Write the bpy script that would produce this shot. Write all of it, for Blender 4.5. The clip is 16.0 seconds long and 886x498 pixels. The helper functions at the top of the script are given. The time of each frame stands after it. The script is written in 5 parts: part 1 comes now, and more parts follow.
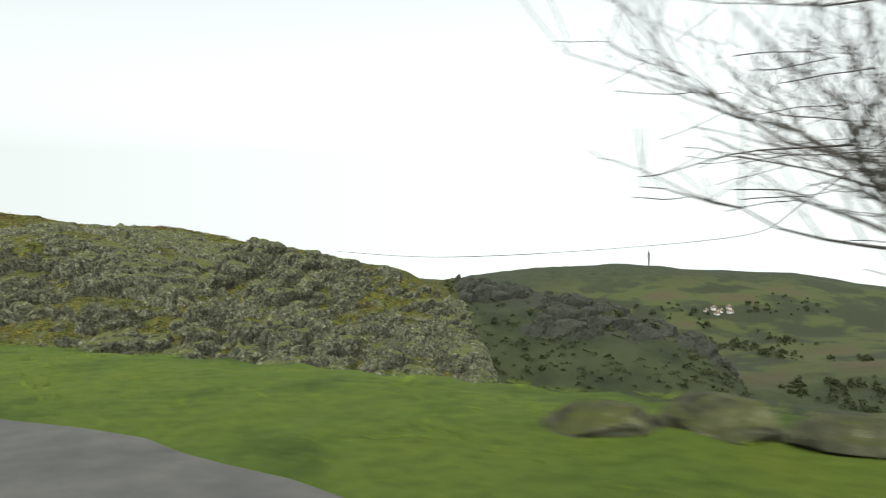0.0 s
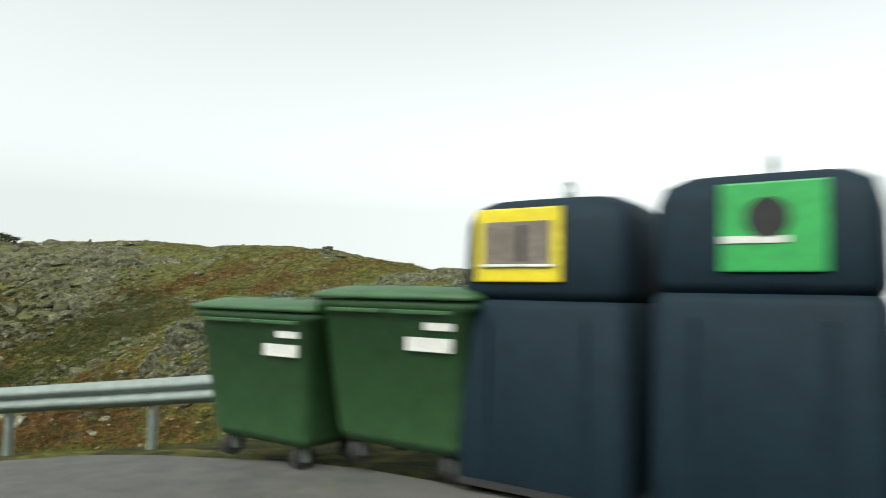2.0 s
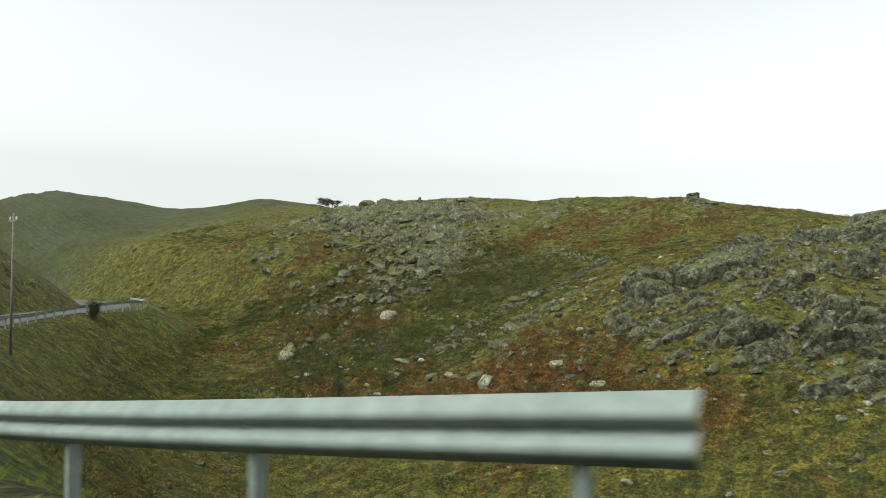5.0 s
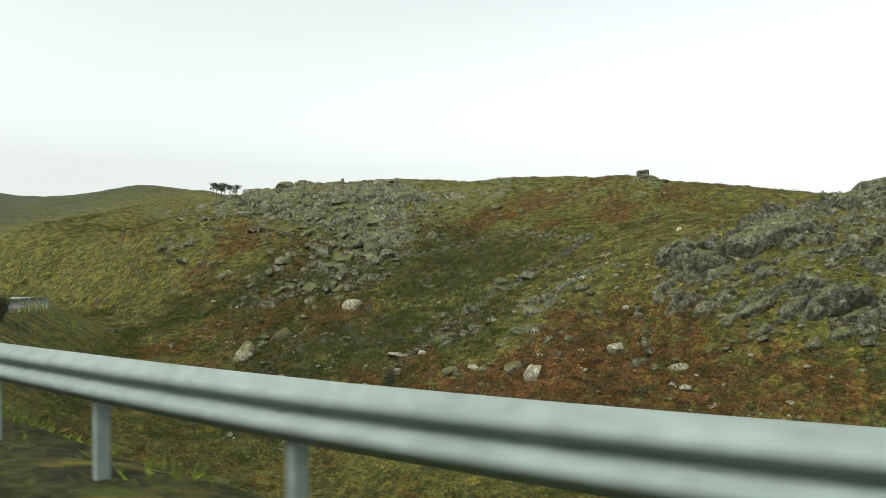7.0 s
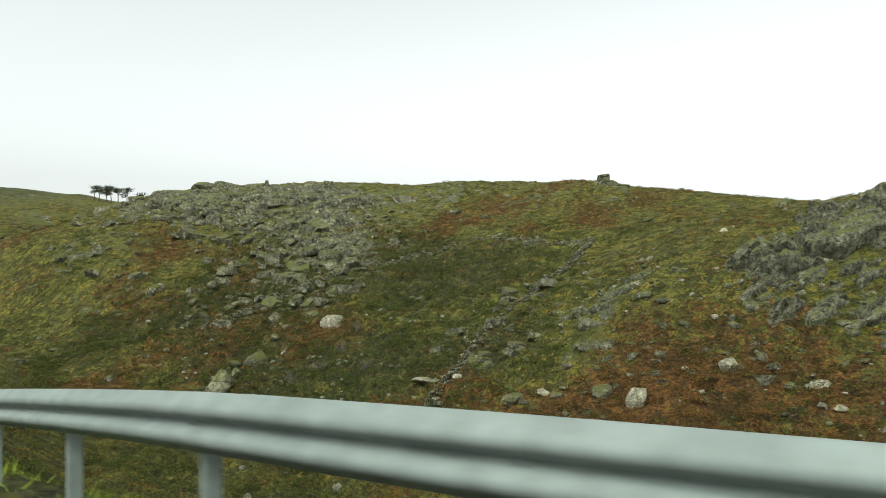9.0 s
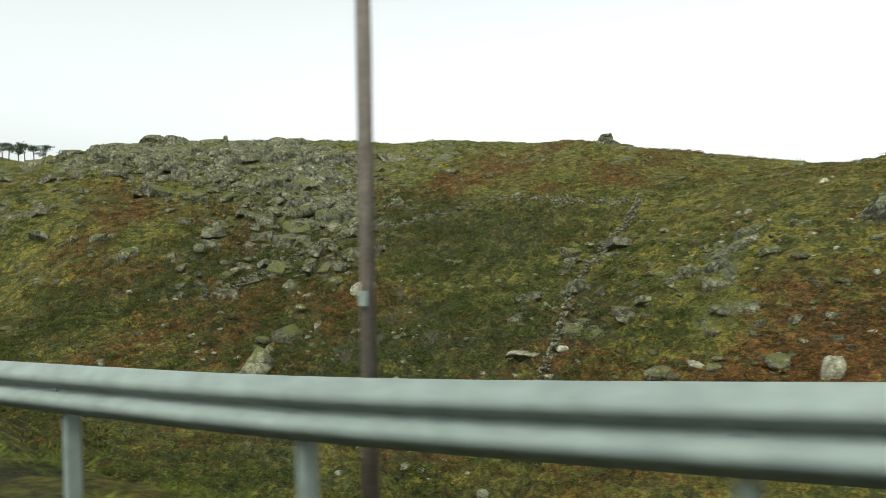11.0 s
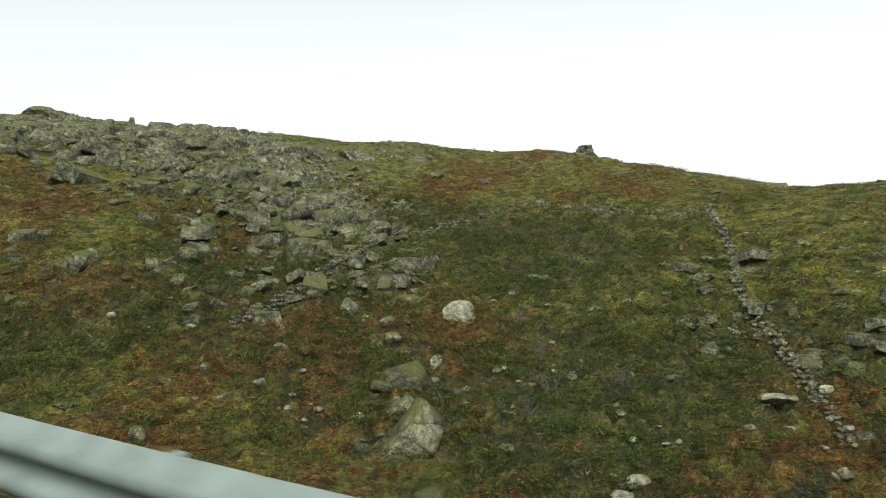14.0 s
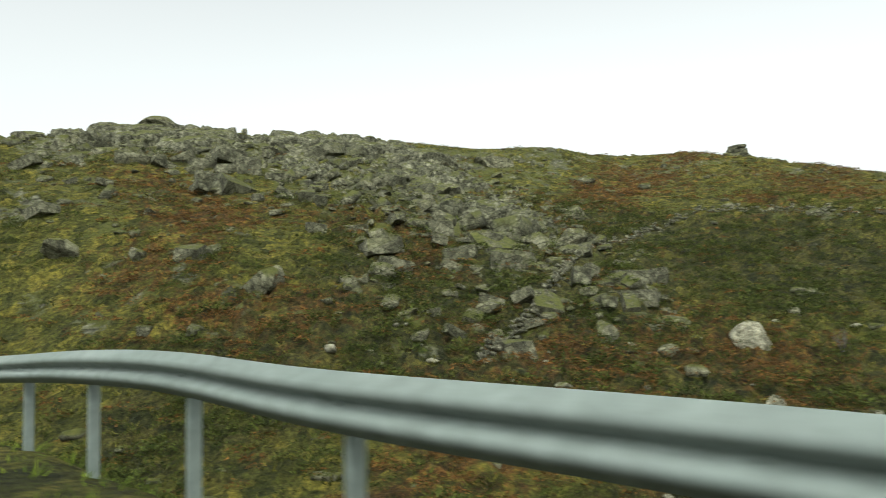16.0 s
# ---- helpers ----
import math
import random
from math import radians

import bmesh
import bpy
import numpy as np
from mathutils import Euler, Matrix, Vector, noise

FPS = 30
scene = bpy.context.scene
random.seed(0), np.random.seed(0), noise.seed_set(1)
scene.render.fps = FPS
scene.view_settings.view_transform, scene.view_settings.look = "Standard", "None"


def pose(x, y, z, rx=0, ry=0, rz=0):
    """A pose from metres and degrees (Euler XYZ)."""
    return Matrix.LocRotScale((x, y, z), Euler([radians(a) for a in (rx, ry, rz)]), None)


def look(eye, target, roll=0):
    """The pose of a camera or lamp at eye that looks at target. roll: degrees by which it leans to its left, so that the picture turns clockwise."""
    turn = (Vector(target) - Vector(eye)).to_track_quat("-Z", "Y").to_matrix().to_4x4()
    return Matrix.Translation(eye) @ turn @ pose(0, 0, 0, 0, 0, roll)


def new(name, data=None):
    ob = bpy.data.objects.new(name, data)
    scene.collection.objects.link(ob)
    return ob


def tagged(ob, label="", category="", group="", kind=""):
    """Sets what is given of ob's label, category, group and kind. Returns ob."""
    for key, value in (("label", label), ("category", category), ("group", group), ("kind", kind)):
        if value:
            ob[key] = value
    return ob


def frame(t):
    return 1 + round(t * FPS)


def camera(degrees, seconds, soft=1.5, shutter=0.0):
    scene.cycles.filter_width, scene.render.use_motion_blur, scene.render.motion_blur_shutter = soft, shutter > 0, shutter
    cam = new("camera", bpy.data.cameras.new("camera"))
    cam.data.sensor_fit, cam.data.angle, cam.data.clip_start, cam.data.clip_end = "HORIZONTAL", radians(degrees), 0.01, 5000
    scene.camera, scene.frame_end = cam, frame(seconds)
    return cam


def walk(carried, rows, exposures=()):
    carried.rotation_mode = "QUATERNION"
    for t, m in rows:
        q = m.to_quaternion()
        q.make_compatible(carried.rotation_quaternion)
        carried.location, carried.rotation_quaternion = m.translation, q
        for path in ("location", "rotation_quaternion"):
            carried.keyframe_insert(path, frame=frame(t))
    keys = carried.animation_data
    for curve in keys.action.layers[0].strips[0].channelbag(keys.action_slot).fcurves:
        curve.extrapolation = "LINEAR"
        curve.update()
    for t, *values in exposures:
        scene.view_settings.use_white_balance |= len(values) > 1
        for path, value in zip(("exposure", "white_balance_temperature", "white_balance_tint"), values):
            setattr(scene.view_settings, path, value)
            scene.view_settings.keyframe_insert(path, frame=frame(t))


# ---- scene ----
cam = camera(65.52, 16.0, 0.9, 0.28)
# seconds, eye, compass angle of the view from +x, upward tilt, lean
PATH = [
    (0, (-4.18, 1.44, 1.584), 88.58, -1.02, -1.13),
    (0.5, (-8.26, 4.25, 1.431), 91.85, 0.66, -0.86),
    (1, (-12.74, 6.79, 1.303), 97.85, 1.82, -0.23),
    (1.5, (-17.08, 8.70, 1.211), 103.86, 3.44, 0.76),
    (1.7, (-18.95, 9.39, 1.207), 106.58, 3.94, 0.57),
    (1.8, (-19.96, 9.60, 1.202), 108.33, 4.07, 0.79),
    (1.9, (-20.79, 10.01, 1.207), 109.67, 3.97, 0.96),
    (2, (-21.76, 10.23, 1.204), 111.09, 3.78, 1.24),
    (2.1, (-22.73, 10.45, 1.185), 112.45, 3.61, 1.63),
    (2.2, (-23.72, 10.65, 1.141), 113.74, 3.52, 2.21),
    (2.3, (-24.70, 10.86, 1.072), 114.94, 3.70, 3.11),
    (2.5, (-26.64, 11.11, 0.880), 117.41, 3.92, 3.12),
    (3, (-31.08, 11.49, 0.331), 123.64, 3.32, 2.02),
    (3.5, (-35.07, 11.39, -0.067), 126.98, 2.50, 1.54),
    (4, (-39.39, 11.14, -0.367), 129.00, 1.58, 0.61),
    (4.2, (-41.05, 11.02, -0.507), 129.07, 1.18, 0.53),
    (4.6, (-44.15, 10.76, -0.814), 129.48, 0.78, 0.83),
    (5.2, (-48.50, 10.41, -1.333), 128.75, 0.65, 0.81),
    (5.8, (-52.77, 10.22, -1.850), 125.23, 0.64, 0.69),
    (6.3, (-56.50, 10.30, -2.224), 121.47, 0.79, -0.02),
    (6.5, (-58.09, 10.42, -2.349), 120.45, 0.99, 0.55),
    (7, (-62.07, 10.91, -2.627), 117.92, 0.19, -0.45),
    (7.5, (-65.92, 11.56, -2.811), 114.99, 0.70, -0.83),
    (8, (-69.90, 12.38, -2.901), 111.93, 0.92, -0.81),
    (8.5, (-73.62, 13.32, -3.071), 109.26, 0.99, -0.41),
    (9, (-77.50, 14.45, -3.172), 106.67, 1.20, -0.88),
    (9.2, (-78.98, 14.91, -3.244), 105.73, 1.46, -0.85),
    (9.7, (-82.45, 16.28, -3.563), 101.87, 1.33, -0.11),
    (10.2, (-85.77, 17.81, -3.980), 99.16, 0.48, -0.20),
    (10.7, (-89.06, 19.45, -4.412), 98.57, -0.54, -0.22),
    (11.3, (-93.11, 21.49, -4.847), 98.90, -0.71, -1.86),
    (11.5, (-94.53, 22.19, -4.931), 97.74, 0.13, -1.48),
    (12, (-97.96, 24.00, -5.066), 94.68, 0.55, -1.13),
    (12.5, (-101.19, 25.90, -5.218), 91.85, 0.59, -0.48),
    (13, (-104.48, 28.03, -5.414), 88.85, 0.68, -1.05),
    (13.5, (-107.43, 30.17, -5.532), 86.11, 1.12, 0.02),
    (14, (-110.39, 32.55, -5.658), 83.51, 1.32, 0.16),
    (14.5, (-112.88, 34.80, -5.746), 81.41, 1.15, -0.75),
    (15, (-115.46, 37.29, -5.753), 79.74, 1.46, -1.05),
    (15.3, (-116.81, 38.69, -5.819), 80.35, 2.07, -0.76),
    (15.5, (-117.69, 39.54, -5.882), 81.87, 2.68, -0.61),
    (16, (-120.13, 41.68, -5.956), 86.74, 3.23, -1.02),
]


def way(turn, tilt):
    a, b = radians(turn), radians(tilt)
    return Vector((math.cos(a) * math.cos(b), math.sin(a) * math.cos(b), math.sin(b)))


walk(cam, [(t, look(eye, Vector(eye) + 2.0 * way(turn, tilt), lean)) for t, eye, turn, tilt, lean in PATH], [(0, 0.91, 6500, 2), (16, 0.91, 6500, 2)])

# ---- light ----
# Overcast, white sky: a desaturated sky dome and one very wide, weak sun behind the camera's left shoulder
world = bpy.data.worlds.new("overcast_sky")
scene.world = world
world.use_nodes = True
wt = world.node_tree
wt.nodes.clear()
sky = wt.nodes.new("ShaderNodeTexSky")
sky.sky_type = 'NISHITA'
sky.sun_disc = False
sky.sun_elevation, sky.sun_rotation = radians(48), radians(200)
sky.air_density, sky.dust_density, sky.ozone_density = 1.0, 4.0, 1.0
grey = wt.nodes.new("ShaderNodeHueSaturation")
grey.inputs["Saturation"].default_value = 0.12
grey.inputs["Value"].default_value = 1.0
back = wt.nodes.new("ShaderNodeBackground")
back.inputs["Strength"].default_value = 0.15
wout = wt.nodes.new("ShaderNodeOutputWorld")
# the cloud deck goes on evenly down to and below the skyline
wtc = wt.nodes.new("ShaderNodeTexCoord")
wsep, wcom, wmax = wt.nodes.new("ShaderNodeSeparateXYZ"), wt.nodes.new("ShaderNodeCombineXYZ"), wt.nodes.new("ShaderNodeMath")
wmax.operation = 'MAXIMUM'
wmax.inputs[1].default_value = 0.12
wt.links.new(wtc.outputs["Generated"], wsep.inputs[0])
wt.links.new(wsep.outputs[2], wmax.inputs[0])
wt.links.new(wsep.outputs[0], wcom.inputs[0])
wt.links.new(wsep.outputs[1], wcom.inputs[1])
wt.links.new(wmax.outputs[0], wcom.inputs[2])
wt.links.new(wcom.outputs[0], sky.inputs["Vector"])
wt.links.new(sky.outputs[0], grey.inputs["Color"])
wt.links.new(grey.outputs[0], back.inputs["Color"])
wt.links.new(back.outputs[0], wout.inputs["Surface"])
sun_data = bpy.data.lights.new("sun", 'SUN')
sun_data.energy, sun_data.angle, sun_data.color = 1.2, radians(22), (1.0, 0.96, 0.9)
sun = new("sun", sun_data)
sun.matrix_world = look((-30, -60, 90), (-60, 20, 0))

# ---- small helpers ----


def material(name):
    m = bpy.data.materials.new(name)
    m.use_nodes = True
    nt = m.node_tree
    return m, nt, nt.nodes["Principled BSDF"]


def node(nt, kind, **kw):
    n = nt.nodes.new(kind)
    for k, v in kw.items():
        n.inputs[k.replace("_", " ")].default_value = v
    return n


def noise_tex(nt, scale, detail=6.0, rough=0.6, coords="Object", stretch=None):
    tc = nt.nodes.new("ShaderNodeTexCoord")
    n = node(nt, "ShaderNodeTexNoise", Scale=scale, Detail=detail, Roughness=rough)
    if stretch:
        mp = nt.nodes.new("ShaderNodeMapping")
        mp.inputs["Scale"].default_value = stretch
        nt.links.new(tc.outputs[coords], mp.inputs[0])
        nt.links.new(mp.outputs[0], n.inputs["Vector"])
    else:
        nt.links.new(tc.outputs[coords], n.inputs["Vector"])
    return n


def ramp(nt, src, stops):
    r = nt.nodes.new("ShaderNodeValToRGB")
    e = r.color_ramp.elements
    while len(e) < len(stops):
        e.new(0.5)
    for el, (p, c) in zip(e, stops):
        el.position = p
        el.color = (*c, 1.0) if len(c) == 3 else c
    nt.links.new(src, r.inputs[0])
    return r


def mix(nt, fac, a, b, blend='MIX'):
    m = nt.nodes.new("ShaderNodeMix")
    m.data_type, m.blend_type = 'RGBA', blend
    for sock, v in ((m.inputs["Factor"], fac), (m.inputs[6], a), (m.inputs[7], b)):
        if isinstance(v, (int, float)):
            sock.default_value = v
        elif isinstance(v, tuple):
            sock.default_value = (*v, 1.0) if len(v) == 3 else v
        else:
            nt.links.new(v, sock)
    return m.outputs[2]


def bump(nt, bsdf, height, strength, dist):
    b = node(nt, "ShaderNodeBump", Strength=strength, Distance=dist)
    nt.links.new(height, b.inputs["Height"])
    nt.links.new(b.outputs[0], bsdf.inputs["Normal"])


def mottled(name, c1, c2, scale=8.0, rough=0.85, metal=0.0, bump_s=0.3, bump_d=0.01, per=None, fine=6.0):
    """A two-scale mottled paint, stone or leaf; per: 'object' or 'island' adds a shift from piece to piece."""
    m, nt, b = material(name)
    n1, n2 = noise_tex(nt, scale), noise_tex(nt, scale * fine, 4.0)
    r = ramp(nt, n1.outputs["Fac"], [(0.3, c1), (0.7, c2)])
    g = ramp(nt, n2.outputs["Fac"], [(0.25, (0.72, 0.72, 0.72)), (0.75, (1.15, 1.15, 1.15))])
    col = mix(nt, 1.0, r.outputs[0], g.outputs[0], 'MULTIPLY')
    if per:
        src = nt.nodes.new("ShaderNodeObjectInfo" if per == "object" else "ShaderNodeNewGeometry")
        out = src.outputs["Random" if per == "object" else "Random Per Island"]
        v = ramp(nt, out, [(0.0, (0.62, 0.64, 0.62)), (0.5, (0.95, 0.95, 0.95)), (1.0, (1.35, 1.3, 1.2))] if per == "object" else [(0.0, (0.38, 0.42, 0.38)), (0.5, (0.9, 0.9, 0.86)), (1.0, (1.85, 1.7, 1.45))])
        col = mix(nt, 1.0, col, v.outputs[0], 'MULTIPLY')
    nt.links.new(col, b.inputs["Base Color"])
    b.inputs["Roughness"].default_value, b.inputs["Metallic"].default_value = rough, metal
    bump(nt, b, n2.outputs["Fac"], bump_s, bump_d)
    return m


def mesh_from(name, verts, faces, mat, smooth=False):
    me = bpy.data.meshes.new(name)
    me.from_pydata(verts, [], faces)
    me.materials.append(mat)
    if smooth:
        me.polygons.foreach_set("use_smooth", [True] * len(me.polygons))
    me.update()
    return me


def part(name, bm, mat, parent, label="", at=None, smooth=False):
    me = bpy.data.meshes.new(name)
    bm.to_mesh(me)
    bm.free()
    me.materials.append(mat)
    if smooth:
        me.polygons.foreach_set("use_smooth", [True] * len(me.polygons))
    ob = new(name, me)
    ob.parent = parent
    if at is not None:
        ob.matrix_basis = at
    if label:
        tagged(ob, label)
    return ob


def thing(name, m, label, category, group="", kind=""):
    ob = new(name)
    ob.empty_display_size = 0.2
    ob.matrix_basis = m
    return tagged(ob, label, category, group, kind)


def box_bm(sx, sy, sz, bevel=0.0, z0=0.0, cx=0.0, cy=0.0, seg=2):
    bm = bmesh.new()
    bmesh.ops.create_cube(bm, size=1.0)
    for v in bm.verts:
        v.co = Vector((v.co.x * sx + cx, v.co.y * sy + cy, v.co.z * sz + sz / 2 + z0))
    if bevel:
        bmesh.ops.bevel(bm, geom=list(bm.edges), offset=bevel, segments=seg, affect='EDGES', profile=0.6)
    return bm


def tube_bm(points, radii, sides=8, cap=True):
    bm = bmesh.new()
    rings, n = [], len(points)
    for i, (p, r) in enumerate(zip(points, radii)):
        d = (Vector(points[min(i + 1, n - 1)]) - Vector(points[max(i - 1, 0)])).normalized()
        q = d.to_track_quat('Z', 'Y')
        rings.append([bm.verts.new(Vector(p) + q @ Vector((r * math.cos(2 * math.pi * k / sides), r * math.sin(2 * math.pi * k / sides), 0))) for k in range(sides)])
    for a, b in zip(rings, rings[1:]):
        for k in range(sides):
            bm.faces.new((a[k], a[(k + 1) % sides], b[(k + 1) % sides], b[k]))
    if cap:
        bm.faces.new(rings[0][::-1])
        bm.faces.new(rings[-1])
    return bm


def spline(pts, per=8):
    """Catmull-Rom through the points, per samples a span."""
    p = np.array(pts, float)
    p = np.vstack([2 * p[0] - p[1], p, 2 * p[-1] - p[-2]])
    out = []
    for i in range(1, len(p) - 2):
        for t in np.linspace(0, 1, per, endpoint=False):
            a, b, c, d = p[i - 1], p[i], p[i + 1], p[i + 2]
            out.append(0.5 * (2 * b + (c - a) * t + (2 * a - 5 * b + 4 * c - d) * t * t + (3 * b - a - 3 * c + d) * t ** 3))
    out.append(p[-2])
    return np.array(out)


# ---- noise on arrays ----
def hash2(i, j, k=0):
    h = (i.astype(np.int64) * 374761393 + j.astype(np.int64) * 668265263 + k * 974634777) & 0xFFFFFFFF
    h = ((h ^ (h >> 13)) * 1274126177) & 0xFFFFFFFF
    return ((h ^ (h >> 16)) & 0xFFFFFF) / float(0xFFFFFF)


def value_noise(x, y, k=0):
    i, j = np.floor(x), np.floor(y)
    u, v = x - i, y - j
    u, v = u * u * (3 - 2 * u), v * v * (3 - 2 * v)
    a, b, c, d = hash2(i, j, k), hash2(i + 1, j, k), hash2(i, j + 1, k), hash2(i + 1, j + 1, k)
    return (a * (1 - u) + b * u) * (1 - v) + (c * (1 - u) + d * u) * v


def fbm(x, y, octaves=5, k=0, gain=0.5):
    out, amp, tot = 0.0, 1.0, 0.0
    for o in range(octaves):
        out = out + amp * value_noise(x * 2 ** o + 17.3 * o, y * 2 ** o - 9.1 * o, k + o)
        tot += amp
        amp *= gain
    return out / tot


def blocks(x, y, k=0):
    """Cracked blocks: a random height and tilt for each cell, and the distance to its rim."""
    i, j = np.floor(x), np.floor(y)
    best = np.full(np.shape(x), 9.0)
    second = np.full(np.shape(x), 9.0)
    h = np.zeros(np.shape(x))
    for di in (-1, 0, 1):
        for dj in (-1, 0, 1):
            ci, cj = i + di, j + dj
            px, py = ci + 0.15 + 0.7 * hash2(ci, cj, k), cj + 0.15 + 0.7 * hash2(ci, cj, k + 1)
            d = np.hypot(x - px, y - py)
            hh = hash2(ci, cj, k + 2) + (x - px) * (hash2(ci, cj, k + 3) - 0.5) * 1.3 + (y - py) * (hash2(ci, cj, k + 4) - 0.35) * 1.3
            closer = d < best
            second = np.where(closer, best, np.minimum(second, d))
            h = np.where(closer, hh, h)
            best = np.where(closer, d, best)
    return h, second - best


def smooth01(t):
    t = np.clip(t, 0, 1)
    return t * t * (3 - 2 * t)


# ---- the plan: road, rails, hill ----
ROAD = spline([(55, -40, 1.6), (30, -22.5, 1.1), (12.4, -9.9, 0.65), (-4.2, 1.4, 0.38), (-8.3, 4.3, 0.23), (-12.7, 6.8, 0.10), (-17.1, 8.7, 0.01), (-21.8, 10.2, 0.00), (-26.6, 11.1, -0.32), (-31.1, 11.5, -0.87), (-35.1, 11.4, -1.27), (-41.0, 11.0, -1.71), (-48.5, 10.4, -2.53), (-56.5, 10.3, -3.42), (-62.1, 10.9, -3.83), (-69.9, 12.4, -4.10), (-79.0, 14.9, -4.44), (-85.8, 17.8, -5.18), (-93.1, 21.5, -6.05), (-98.0, 24.0, -6.27), (-104.5, 28.0, -6.61), (-110.4, 32.5, -6.86), (-115.5, 37.3, -6.95), (-120.1, 41.7, -7.16), (-133, 51.5, -7.8), (-152, 59, -8.7), (-185, 60, -9.4), (-240, 50, -10.4)], 6)
RAIL_A = spline([(-21.3, 16.5, 0.6), (-22.53, 16.68, 0.58), (-25.6, 16.82, 0.38), (-27.61, 16.51, 0.18), (-29.87, 16.2, -0.05), (-31.89, 15.77, -0.22), (-34.56, 15.25, -0.43), (-37.84, 14.33, -0.64), (-40.41, 13.75, -0.81), (-41.57, 13.67, -0.9), (-42.2, 13.65, -0.96)], 8)
RAIL_B = spline([(-47.98, 13.21, -1.65), (-51.46, 12.78, -2.12), (-54.21, 12.6, -2.47), (-57.86, 12.71, -2.83), (-62.49, 13.21, -3.15), (-67.87, 14.16, -3.34), (-73.82, 15.59, -3.55), (-78.29, 16.87, -3.7), (-80.91, 18.09, -3.95), (-86.67, 20.94, -4.68), (-91.4, 23.21, -5.22), (-94.25, 24.41, -5.4), (-97.08, 25.57, -5.51), (-100.9, 27.81, -5.7), (-104.11, 29.81, -5.87), (-106.8, 31.5, -6.08), (-109.55, 33.54, -6.2), (-112.1, 35.72, -6.25), (-114.12, 37.63, -6.27), (-116.16, 40.25, -6.25), (-117.44, 41.79, -6.29), (-118.9, 43.48, -6.31), (-120.5, 45.2, -6.36), (-122.61, 47.71, -6.43), (-126.6, 51.4, -6.8), (-137, 57.2, -7.4), (-152, 62.6, -8.0)], 8)
# Lateral reach of the level shoulder right of the driving line, by x
EDGE_X = np.array([-200, -150, -133, -124.5, -122.1, -120.3, -118.7, -117.2, -114.9, -110.4, -105.1, -101.8, -98.0, -95.2, -92.4, -87.7, -81.8, -79.0, -74.4, -68.3, -62.8, -58.1, -54.3, -51.4, -47.8, -42.0, -41.4, -40.2, -37.7, -34.4, -31.9, -30.2, -28.1, -26.2, -23.7, -20.8, -14, -8, 0, 20, 70])
EDGE_W = np.array([5.5, 5.0, 4.0, 3.4, 2.9, 2.66, 2.36, 2.08, 1.83, 1.95, 2.16, 2.26, 2.3, 2.6, 2.8, 2.9, 2.75, 2.58, 2.62, 2.65, 2.7, 2.8, 2.85, 3.0, 3.25, 3.22, 3.18, 3.18, 3.6, 4.35, 4.8, 5.3, 5.8, 6.3, 6.65, 6.8, 6.6, 6.2, 6.0, 5.8, 5.5])
# Heights of the hillside on a coarse lattice: x from -180 by 18 m, y from 36 by 16 m
HX, HY, HD, HE = -180.0, 36.0, 18.0, 16.0
HILL = np.array([
    (-15.3, -16.7, -17.9, -18.4, -18.4, -18.0, -17.7, -16.9, -15.5, -14.1, -13.3, -13.0),
    (-9.4, -10.8, -12.2, -13.4, -14.4, -14.2, -11.4, -10.7, -9.2, -10.0, -12.2, -14.3),
    (-3.7, -4.9, -6.3, -8.2, -9.8, -8.4, -2.6, -3.2, -2.6, -6.4, -11.4, -15.3),
    (1.5, 1.3, 0.6, -1.3, -3.8, -3.3, 0.6, 3.9, -0.1, -7.6, -10.7, -15.5),
    (5.5, 6.6, 7.4, 6.0, 1.9, 2.2, 2.9, 4.5, 2.6, -2.6, -9.1, -16.0),
    (8.3, 9.6, 10.5, 10.0, 8.0, 8.2, 6.2, 3.7, 0.8, -3.6, -9.5, -16.0),
    (9.6, 10.3, 10.4, 10.0, 9.0, 7.7, 5.1, 1.8, -1.6, -5.8, -10.7, -16.0),
    (9.8, 9.8, 9.5, 8.6, 7.4, 5.5, 2.8, -0.4, -4.1, -8.1, -12.2, -16.1)])
# Knolls on top of it: x, y, height
KNOLLS = [(-130, 113, -0.8), (-118, 113, 0.3), (-106, 113, 1.4), (-84, 113, 0.6), (-72, 112, 0.2), (-66, 100, -1.6), (-60, 90, -1.8), (-25, 86, -0.7), (-33, 101, -0.1), (-20, 110, 1.1), (-8, 118, 2.9), (-62, 70, 0.6), (-48, 68, -0.8), (-52, 100, -0.6), (-60, 65, 1.3), (-61, 60, 1.2), (-62, 54, -1.0), (-31, 75, -1.7), (-21, 87, 1.6), (-7, 102, 1.8), (-97, 111, -1.2), (-103, 125, 1.1), (-93, 124, 0.4), (-130, 119, 0.6), (-56, 103, -0.6)]


def lattice(x, y):
    def weights(u, n):
        u = np.clip(u, 0, n - 1.000001)
        i = np.floor(u).astype(int)
        t = u - i
        w = [-.5 * t + t * t - .5 * t ** 3, 1 - 2.5 * t * t + 1.5 * t ** 3, .5 * t + 2 * t * t - 1.5 * t ** 3, -.5 * t * t + .5 * t ** 3]
        return [(np.clip(i + k - 1, 0, n - 1), w[k]) for k in range(4)]
    out = 0.0
    for j, wy in weights((y - HY) / HE, HILL.shape[0]):
        for i, wx in weights((x - HX) / HD, HILL.shape[1]):
            out = out + HILL[j, i] * wy * wx
    return out


